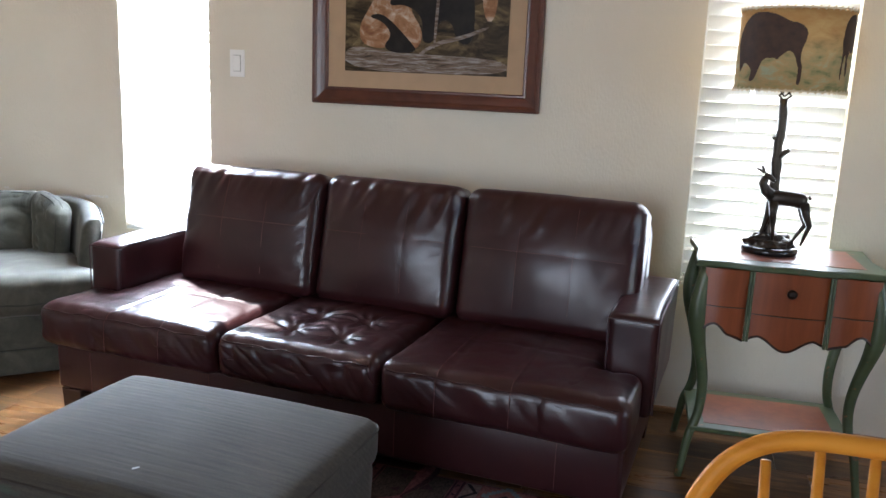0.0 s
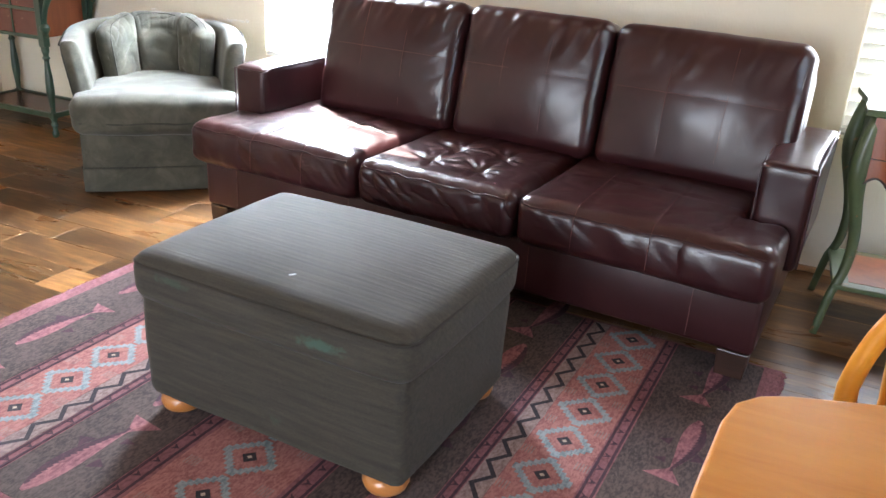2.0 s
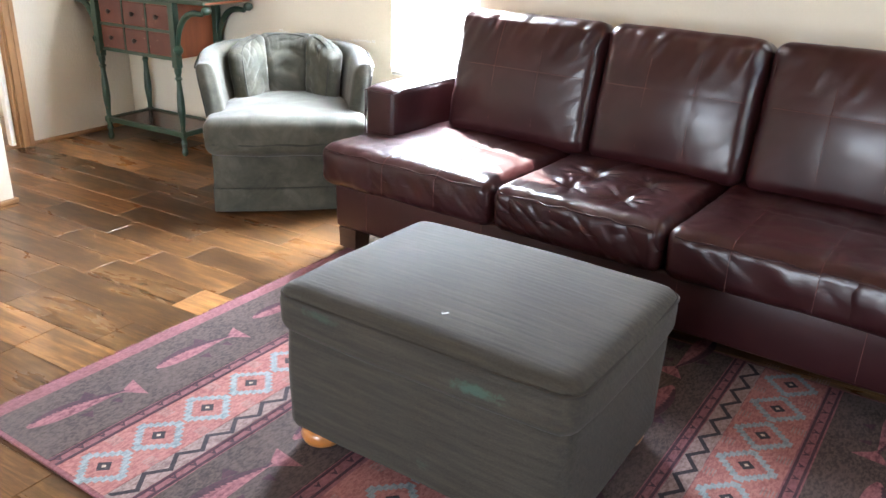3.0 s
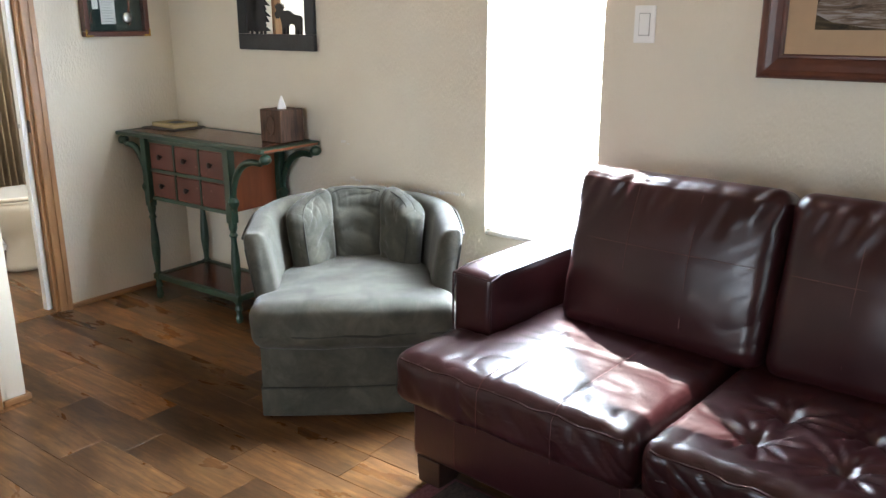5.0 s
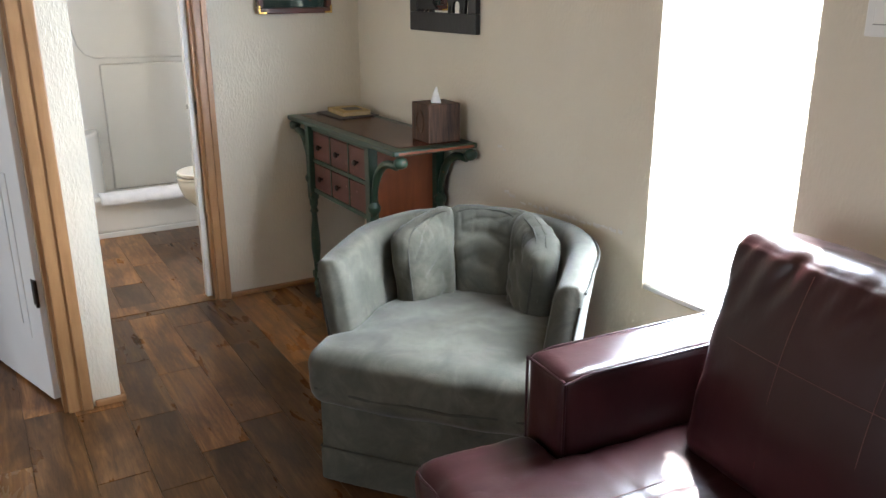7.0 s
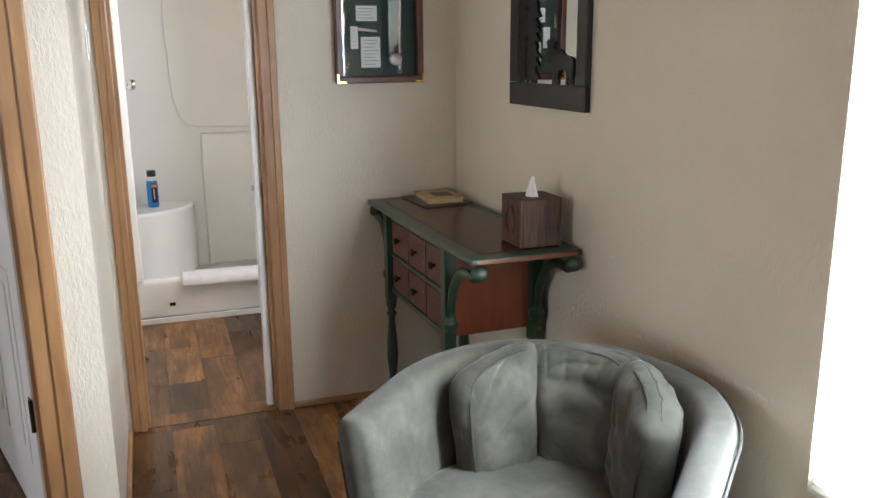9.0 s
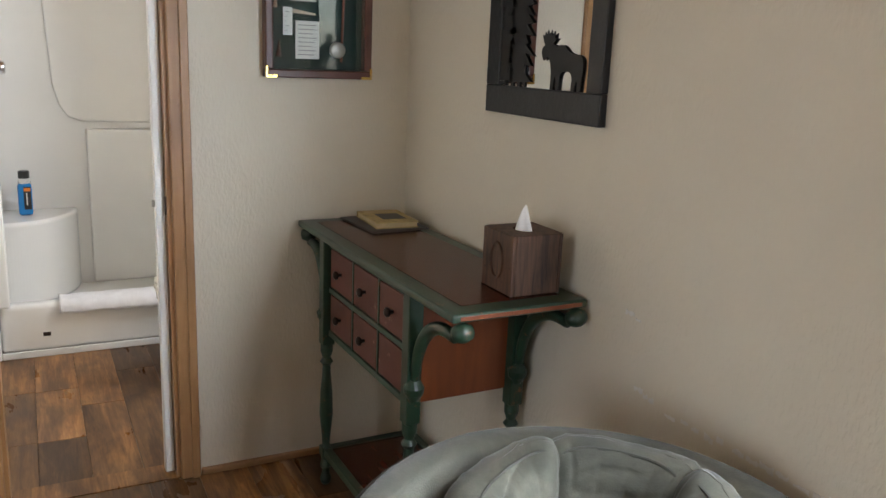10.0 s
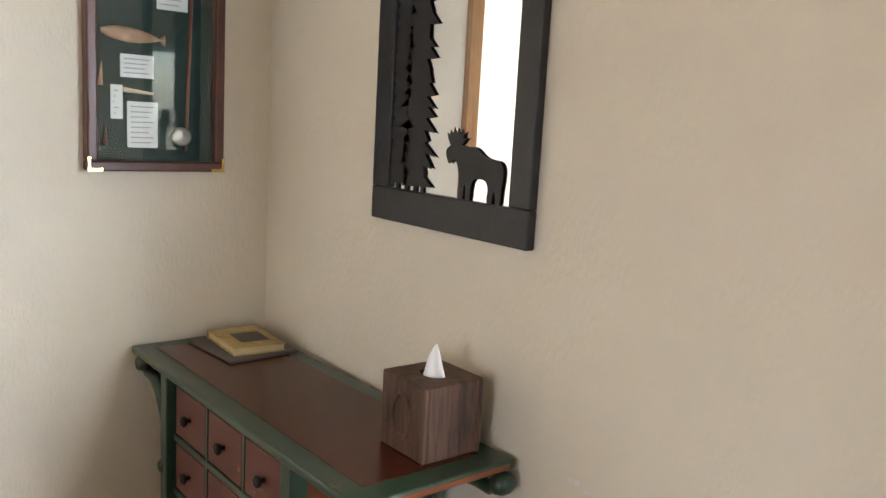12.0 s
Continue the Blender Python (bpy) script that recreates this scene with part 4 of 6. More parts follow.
# ---- barrel chair ----
def barrel_chair():
    root = thing("barrel_chair", "sage suede barrel swivel chair with channelled back pillows", "armchair", pose(-2.885, 2.865, 0, 0, 0, 41.5))
    # local: front towards -y, right arm towards +x
    hw, yf, rr = 0.30, -0.25, 0.30

    def path(t):
        """The middle line of the curved wall, from one arm's front round the back to the other's."""
        straight = 0.235
        arc = math.pi * rr
        full = 2 * straight + arc
        s = t * full
        if s < straight:
            return Vector((-hw, yf + s, 0)), Vector((-1, 0, 0))
        if s > straight + arc:
            return Vector((hw, yf + (full - s), 0)), Vector((1, 0, 0))
        a = math.pi - (s - straight) / rr
        return Vector((hw * math.cos(a), yf + straight + rr * math.sin(a), 0)), Vector((math.cos(a), math.sin(a), 0))

    bm = bmesh.new()
    n, k = 72, 22
    rings = []
    for i in range(n + 1):
        t = i / n
        p, nrm = path(t)
        mid = math.sin(math.pi * t)
        topz = 0.632 + 0.034 * min(1, max(0, (mid - 0.12) / 0.72)) ** 0.8
        ease = min(1.0, min(t, 1 - t) / 0.03)
        half = 0.043 * (0.72 + 0.28 * math.sqrt(ease))
        z0 = 0.10
        loop = []
        for j in range(k):
            a = 2 * math.pi * j / k
            cx, cz = math.cos(a), math.sin(a)
            e = 0.5
            ux = math.copysign(abs(cx) ** e, cx) * half
            zz = topz - 0.055 + cz * 0.055 if cz > 0 else topz - 0.055 + cz * (topz - 0.055 - z0)
            flare = (0.046 - 0.016 * mid) * max(0, (zz - 0.35) / 0.3)
            w = 0.004 * noise.noise(Vector((p.x * 8, p.y * 8, zz * 8)))
            q = p + nrm * (ux + flare + w)
            loop.append(bm.verts.new((q.x, q.y, zz)))
        rings.append(loop)
    for a, c in zip(rings, rings[1:]):
        for j in range(k):
            bm.faces.new((a[j], a[(j + 1) % k], c[(j + 1) % k], c[j]))
    bm.faces.new(rings[0][::-1])
    bm.faces.new(rings[-1])
    bmesh.ops.recalc_face_normals(bm, faces=bm.faces)
    shell = part("curved_back", bm, M_SUEDE, root, smooth=True)
    for sgn in (1,):
        pts = []
        for i in range(46):
            t = 0.012 + 0.976 * i / 45
            p, nrm = path(t)
            mid = math.sin(math.pi * t)
            topz = 0.632 + 0.034 * min(1, max(0, (mid - 0.12) / 0.72)) ** 0.8
            flare = (0.046 - 0.016 * mid) * max(0, (topz - 0.36) / 0.3)
            q = p + nrm * (sgn * 0.043 * (0.72 + 0.28 * math.sqrt(min(1.0, min(t, 1 - t) / 0.03))) * 0.97 + flare)
            pts.append((q.x, q.y, topz - 0.019))
        part("welt", tube(pts, 0.004, 6), M_SUEDE_WELT, shell)
    for t, sgn in ((0.004, -1), (0.996, 1)):
        p, nrm = path(t)
        part("welt", tube([(p.x + nrm.x * (0.034 + 0.046 * max(0, (0.027 * i - 0.04) / 0.3)), p.y - 0.004, 0.31 + 0.27 * i / 10) for i in range(11)], 0.0035, 6), M_SUEDE_WELT, shell)

    def plan(wide, front, back, bow, m=28):
        pts = []
        for i in range(m + 1):
            a = math.pi * i / m
            pts.append((wide * math.cos(a), back - wide + wide * math.sin(a)))
        for i in range(13):
            f = i / 12
            x = -wide + 2 * wide * f
            pts.append((x, front - bow * (1 - (2 * f - 1) ** 2)))
        return pts
    part("base", prism(plan(0.322, -0.360, 0.300, 0.015), 0.012, 0.292, 0.012, 3), M_SUEDE, root, smooth=False)
    part("skirt_band", prism(plan(0.326, -0.365, 0.304, 0.015), 0.010, 0.118, 0.008, 3), M_SUEDE, root)
    part("welt", tube([(x * 1.002, y * 1.002, 0.119) for x, y in plan(0.326, -0.365, 0.304, 0.015)], 0.0022, 6, True), M_SUEDE_WELT, root, "dark skirt seam")
    part("swivel_plinth", lathe([(0.20, 0.0), (0.22, 0.004), (0.22, 0.012)], 28), M_BLACKBASE, root)

    def seat(p, h):
        fx, fy = p.x / h.x, p.y / h.y
        if p.y > 0:
            lim = math.sqrt(max(0.05, 1 - 0.75 * fy * fy))
            p.x *= lim * 0.86
        else:
            p.x *= 0.86 + 0.14 * min(1, max(0, (-fy - 0.42) / 0.16))
            p.y -= 0.028 * (1 - fx * fx) * max(0, -fy)
        p = p + p.normalized() * (0.007 * noise.noise(p * 9) + 0.004 * noise.noise(p * 23))
        if p.z > 0:
            p.z += 0.01 * (1 - fx * fx)
        return p + Vector((0, -0.103, 0.345))
    c = part("seat_cushion", pillow(0.70, 0.60, 0.16, 0.050, 34, seat, 0.015), M_SUEDE, root, smooth=True)
    part("welt", tube([(-0.315 + 0.63 * i / 20, -0.403 - 0.026 * (1 - (2 * i / 20 - 1) ** 2), 0.322 + 0.003 * math.sin(i * 0.9)) for i in range(21)], 0.005, 6), M_SUEDE_WELT, c)
    def bent(p, ang, dep):
        """Bends a pillow round the inside of the curved wall."""
        a = math.radians(ang) + p.x / 0.20
        r = 0.200 + dep + p.y + 0.10 * p.z
        return Vector((math.sin(a) * r, -0.015 + math.cos(a) * r, p.z + 0.515))

    for ang, wide, dep in ((-56, 0.205, 0.010), (0, 0.225, 0.016), (56, 0.205, 0.010)):
        side = (ang > 0) - (ang < 0)
        tall = 0.325 if side else 0.345

        def outline(p, fx, fz):
            """The middle pillow widens to its top; the outer two slope down towards the arms."""
            rise = (fz + 1) / 2
            p.x *= 1 + (0.02 if side else 0.15) * fz - 0.05 * fz * fz
            p.z += 0.012 - side * fx * 0.034 * rise - 0.010 * side * side
            return p

        def fan(p, h):
            fx, fz = p.x / h.x, p.z / h.z
            p = outline(p, fx, fz)
            p = p + p.normalized() * (0.006 * noise.noise(p * 11 + Vector((ang, 0, 0))))
            if p.y < 0:
                p.y -= 0.020 * (1 - fx * fx) * (1 - fz * fz)
            wave = noise.noise(Vector((p.x * 7 + ang, p.z * 4, 1.7)))
            fold = abs(noise.noise(Vector((p.x * 6 + ang, p.z * 21 + p.x * 9 * side - 0.35 * math.cos(fx * 2.2), 0.4 + ang))))
            p.y += 0.011 * (1 - fold) ** 6 * (1 - 0.5 * fx * fx) * (1 if p.y < 0 else 0)
            gather = (1 - abs(math.sin(p.x * 70 + 2.0 * wave))) ** 3
            p.y += 0.006 * gather * max(0, (fz - 0.45) / 0.55)
            return bent(p, ang, dep)
        pil = part("back_pillow", pillow(wide, 0.100, tall, 0.045, 52, fan, 0.0), M_SUEDE, root, "padded back channel pillow", True)
        seam = []
        for i in range(49):
            a = math.radians(215 - 250 * i / 48) if not side else 2 * math.pi * i / 48
            fx, fz = [math.copysign(abs(q) ** 0.45, q) for q in (math.cos(a), math.sin(a))]
            seam.append(bent(outline(Vector((wide * 0.492 * fx, -0.024, tall * 0.4875 * fz)), fx, fz), ang, dep))
        part("welt", tube(seam, 0.0032, 6), M_SUEDE_WELT, pil)
    return root


barrel_chair()

# ---- console with six drawers ----
def console():
    root = thing("console_table", "green painted console table with cherry top and six small drawers", "console table", pose(-3.985, 3.073, 0, 0, 0, 0.9))
    hx, hy = 0.295, 0.15
    top = boxes((-0.492, 0.537, -0.174, 0.172, 0.795, 0.815), bevel=0.006, seg=3)
    t = part("tabletop", top, M_GREEN, root, "green tabletop edge with worn gilt ends")
    part("top_panel", boxes((-0.440, 0.485, -0.128, 0.128, 0.8155, 0.8165)), M_CHERRYTOP, t, "dark cherry inset")
    part("gilt_edge", boxes((0.5365, 0.5382, -0.155, 0.155, 0.800, 0.809)), M_CHERRY, t)
    part("case", boxes((-hx + 0.012, hx - 0.012, -hy + 0.012, hy - 0.006, 0.508, 0.795), bevel=0.002), M_CHERRY, root, "cherry case with warm side panels")
    for z0, z1 in ((0.500, 0.518), (0.636, 0.652), (0.775, 0.795)):
        part("front_rail", boxes((-hx + 0.02, hx - 0.02, -hy + 0.002, -hy + 0.0115, z0, z1), bevel=0.002), M_GREEN, root)
    cols = [(-0.268, -0.094), (-0.085, 0.085), (0.094, 0.268)]
    for a in (-0.0895, 0.0895):
        part("front_stile", boxes((a - 0.0045, a + 0.0045, -hy + 0.003, -hy + 0.0115, 0.518, 0.775)), M_GREEN, root)
    for z0, z1 in ((0.520, 0.634), (0.654, 0.773)):
        for a, c in cols:
            d = part("drawer_front", boxes((a + 0.003, c - 0.003, -hy + 0.0035, -hy + 0.0118, z0 + 0.002, z1 - 0.002), bevel=0.003), M_REDWASH, root)
            if a < 0 or z0 > 0.6:
                part("knob", moved(lathe([(0.005, 0), (0.005, 0.008), (0.0125, 0.013), (0.0125, 0.019), (0.006, 0.024)], 14), pose((a + c) / 2, -hy + 0.0036, (z0 + z1) / 2, 90)), M_KNOB, d, "", True)
    prof = [(0.013, 0.055), (0.019, 0.065), (0.013, 0.085), (0.017, 0.10), (0.017, 0.125), (0.012, 0.14), (0.014, 0.17), (0.021, 0.24), (0.019, 0.31), (0.013, 0.375), (0.012, 0.40), (0.020, 0.412), (0.012, 0.425), (0.019, 0.445), (0.019, 0.47)]
    for sx in (-1, 1):
        for sy in (-1, 1):
            x, y = sx * hx, sy * (hy - 0.004)
            leg = lathe(prof, 18, (x, y))
            merge(leg, lathe([(0.010, 0.0), (0.016, 0.008), (0.018, 0.022), (0.012, 0.04), (0.012, 0.056)], 16, (x, y)))
            merge(leg, boxes((x - 0.019, x + 0.019, y - 0.019, y + 0.019, 0.468, 0.794), bevel=0.003))
            merge(leg, boxes((x - 0.017, x + 0.017, y - 0.017, y + 0.017, 0.100, 0.130), bevel=0.003))
            merge(leg, lathe([(0.012, 0.53), (0.024, 0.55), (0.026, 0.565), (0.014, 0.585)], 16, (x + sx * 0.016, y)))
            part("leg", leg, M_GREEN, root, smooth=False)
            ext = 1.08 if sx > 0 else 0.80
            pts = []
            for i in range(19):
                f = i / 18
                a = math.pi / 2 * f
                pts.append((x + sx * ext * (0.018 + 0.15 * (1 - math.cos(a)) + 0.02 * f), y, 0.585 + 0.165 * math.sin(a) + 0.018 * math.sin(math.pi * f)))
            pts += [(x + sx * ext * 0.205, y, 0.772), (x + sx * ext * 0.216, y, 0.766)]
            br = tube(pts, lambda f: 0.011 + 0.005 * math.sin(math.pi * f), 12)
            merge(br, moved(lathe([(0.004, -0.024), (0.016, -0.02), (0.0215, -0.006), (0.0215, 0.006), (0.016, 0.02), (0.004, 0.024)], 16), pose(x + sx * ext * 0.219, y, 0.772, 90)))
            part("scroll_bracket", br, M_GREEN, root, smooth=True)
    part("shelf", boxes((-hx + 0.014, hx - 0.014, -hy + 0.014, hy - 0.014, 0.107, 0.121)), M_CHERRYTOP, root, "dark cherry lower shelf")
    for s in (-1, 1):
        part("shelf_rail", boxes((-hx + 0.015, hx - 0.015, s * (hy - 0.004) - 0.012, s * (hy - 0.004) + 0.012, 0.101, 0.128), bevel=0.003), M_GREEN, root)
        part("shelf_rail", boxes((s * hx - 0.012, s * hx + 0.012, -hy + 0.018, hy - 0.018, 0.1015, 0.1275), bevel=0.003), M_GREEN, root)
    return root


console()


def tissue_box():
    root = thing("tissue_box_cover", "rustic walnut tissue box cover with a carved oval, tissue pulled out", "tissue box", pose(-3.577, 3.150, 0.817))
    h, z = 0.066, 0.138
    for name, r in (("front_side", (-h, h, -h, -h + 0.009, 0, z)), ("rear_side", (-h, h, h - 0.009, h, 0, z)), ("end_side", (-h, -h + 0.009, -h + 0.0095, h - 0.0095, 0, z)), ("end_side", (h - 0.009, h, -h + 0.0095, h - 0.0095, 0, z))):
        part(name, boxes(r, bevel=0.0025), M_TISSUEBOX, root)
    ring = bmesh.new()
    n = 32
    inner = [ring.verts.new((0.030 * math.cos(2 * math.pi * i / n), 0.022 * math.sin(2 * math.pi * i / n), z + 0.001)) for i in range(n)]
    outer = [ring.verts.new((max(-h, min(h, 0.12 * math.cos(2 * math.pi * i / n))), max(-h, min(h, 0.12 * math.sin(2 * math.pi * i / n))), z + 0.001)) for i in range(n)]
    low = [ring.verts.new((v.co.x, v.co.y, z - 0.008)) for v in inner]
    for i in range(n):
        k = (i + 1) % n
        ring.faces.new((inner[i], inner[k], outer[k], outer[i]))
        ring.faces.new((low[i], low[k], inner[k], inner[i]))
    part("lid", ring, M_TISSUEBOX, root)
    part("carved_oval", moved(tube([(0.026 * math.cos(a), 0, 0.040 * math.sin(a)) for a in [2 * math.pi * i / 28 for i in range(28)]], 0.004, 6, True), pose(0, -h - 0.001, z * 0.52)), M_TISSUEBOX, root)
    bm = bmesh.new()
    rings = []
    for j in range(9):
        f = j / 8
        r = 0.020 * (1 - f) ** 0.75 + 0.0015
        rings.append([bm.verts.new((r * (1 + 0.28 * math.sin(3 * a + j * 0.3)) * math.cos(a) + 0.006 * f, r * 0.75 * (1 + 0.28 * math.sin(3 * a + j * 0.3)) * math.sin(a), z - 0.004 + 0.062 * f)) for a in [2 * math.pi * i / 20 for i in range(20)]])
    for a, c in zip(rings, rings[1:]):
        for i in range(20):
            bm.faces.new((a[i], a[(i + 1) % 20], c[(i + 1) % 20], c[i]))
    part("tissue", bm, M_TISSUE, root, "white tissue peaking out", True)


tissue_box()


def book(name, label, w, d, t, m, cover):
    root = thing(name, label, "book", m)
    part("cover", boxes((-w / 2, w / 2, -d / 2, d / 2, 0, 0.0025), (-w / 2, w / 2, -d / 2, d / 2, t - 0.0025, t), (-w / 2, -w / 2 + 0.003, -d / 2, d / 2, 0.0026, t - 0.0026), bevel=0.0008), cover, root)
    part("page_block", boxes((-w / 2 + 0.004, w / 2 - 0.004, -d / 2 + 0.004, d / 2 - 0.004, 0.0028, t - 0.0028)), M_PAGES, root)
    return root


book("guest_folder", "dark grey folder lying flat under a book", 0.24, 0.19, 0.006, pose(-4.335, 3.125, 0.8168, 0, 0, 4), M_BOOKB)
bk = book("old_book", "yellowed softcover book on a dark folder", 0.195, 0.135, 0.019, pose(-4.335, 3.135, 0.8230, 0, 0, -3), M_BOOKA)
part("cover_print", boxes((-0.035, 0.05, -0.03, 0.045, 0.0191, 0.0196)), M_BOOKB, bk, "dark cover picture")
part("cover_print", boxes((-0.085, -0.055, -0.05, 0.055, 0.0191, 0.0196)), M_PAGES, bk, "pale title block")

# ---- side table and lamp by the window ----
def side_table():
    root = thing("side_table", "sage green side table with cherry drawer fronts and cabriole legs", "side table", pose(0.303, 2.905, 0, 0, 0, 3))
    hx, hy = 0.275, 0.195
    out = []
    n = 24
    for i in range(n + 1):
        f = i / n
        x = -hx - 0.018 + (2 * hx + 0.036) * f
        out.append((x, -hy - 0.008 - 0.018 * math.sin(math.pi * f) ** 2 + 0.012 * math.sin(3 * math.pi * f) ** 2))
    out += [(hx + 0.018, -hy + 0.06), (hx + 0.004, 0), (hx + 0.018, hy), (-hx - 0.018, hy), (-hx - 0.004, 0), (-hx - 0.018, -hy + 0.06)]
    top = part("tabletop", prism(out, 0.735, 0.757, 0.006, 3), M_SAGEPAINT, root)
    part("top_panel", boxes((-hx + 0.05, hx - 0.05, -hy + 0.055, hy - 0.05, 0.7574, 0.7584)), M_CHERRY, top, "cherry inset panel")

    def outer_edge(f):
        """Lower edge of an outer bay, f running from the leg to the middle: a shallow arch falling inwards."""
        return 0.212 - 0.030 * math.sin(math.pi * min(1, f / 0.62)) ** 1.2 + 0.022 * max(0, (f - 0.4) / 0.6) ** 2

    def middle_edge(f):
        """Lower edge of the middle bay: small lobes at the ends and one broad hanging lobe."""
        g = abs(2 * f - 1)
        return 0.212 + 0.042 * (0.5 + 0.5 * math.cos(math.pi * min(1, g / 0.78))) + 0.012 * max(0, (g - 0.78) / 0.22)

    def apron(x0, x1, edge):
        bm = bmesh.new()
        m = 24
        front, back, lip = [], [], []
        for i in range(m + 1):
            f = i / m
            x, z = x0 + (x1 - x0) * f, 0.735 - edge(f)
            bow = -hy - 0.010 * math.sin(math.pi * f)
            lip.append((x, bow - 0.002, z))
            front.append((bm.verts.new((x, bow, 0.734)), bm.verts.new((x, bow - 0.003, z))))
            back.append((bm.verts.new((x, -hy + 0.03, 0.734)), bm.verts.new((x, -hy + 0.03, z))))
        for i in range(m):
            bm.faces.new((front[i][0], front[i][1], front[i + 1][1], front[i + 1][0]))
            bm.faces.new((back[i][0], back[i + 1][0], back[i + 1][1], back[i][1]))
            bm.faces.new((front[i][1], back[i][1], back[i + 1][1], front[i + 1][1]))
        for e in (0, m):
            bm.faces.new((front[e][0], back[e][0], back[e][1], front[e][1]))
        bmesh.ops.recalc_face_normals(bm, faces=bm.faces)
        return bm, lip
    for x0, x1, edge, gap in ((-0.262, -0.128, outer_edge, 0.125), (-0.112, 0.112, middle_edge, 0.140), (0.128, 0.262, lambda f: outer_edge(1 - f), 0.125)):
        bm, lip = apron(x0, x1, edge)
        d = part("drawer_front", bm, M_CHERRY, root, "cherry drawer front with a scalloped lower edge")
        # No real gap: a dark rod on the face paints its shade.
        part("drawer_gap_shade", tube([(x0 + (x1 - x0) * i / 12, -hy - 0.0112 * math.sin(math.pi * i / 12) - 0.0008, 0.735 - gap) for i in range(13)], 0.0022, 6), M_DARKWOOD, d, "dark rod painting the shade between drawers")
        part("lower_bead", tube(lip, 0.0042, 6), M_DARKWOOD, d, "dark bead along the lower edge")
    part("knob", moved(lathe([(0.006, 0), (0.006, 0.008), (0.015, 0.014), (0.015, 0.020), (0.007, 0.026)], 16), pose(0, -hy - 0.012, 0.675, 90)), M_KNOB, root, "round dark bronze knob", True)
    for x in (-0.120, 0.120):
        for dx in (-0.0045, 0.0045):
            part("reeded_stile", tube([(x + dx, -hy - 0.008, 0.733), (x + dx, -hy - 0.010, 0.503)], 0.0042, 8), M_SAGEPAINT, root)
    part("carcass", boxes((-hx + 0.02, hx - 0.02, -hy + 0.031, hy - 0.01, 0.575, 0.734)), M_SAGEPAINT, root)
    for sx in (-1, 1):
        for sy in (-1, 1):
            pts = []
            for i in range(25):
                f = i / 24
                z = 0.735 * (1 - f)
                off = 0.022 * math.sin(2 * math.pi * min(1, f * 1.25)) * (1 if f < 0.8 else 0.6) + 0.030 * max(0, f - 0.72) / 0.28
                pts.append((sx * (hx - 0.024 + off), sy * (hy - 0.026 + 0.7 * off), z))
            leg = tube(pts, lambda f: 0.024 - 0.012 * f + 0.008 * math.exp(-((f - 0.24) / 0.12) ** 2), 10)
            part("cabriole_leg", leg, M_SAGEPAINT, root, smooth=True)
    shelf = part("shelf", boxes((-hx + 0.015, hx - 0.015, -hy + 0.01, hy - 0.01, 0.165, 0.182), bevel=0.004), M_SAGEPAINT, root)
    part("shelf_panel", boxes((-hx + 0.065, hx - 0.065, -hy + 0.055, hy - 0.055, 0.1824, 0.1834)), M_CHERRY, shelf, "cherry shelf inset")


side_table()


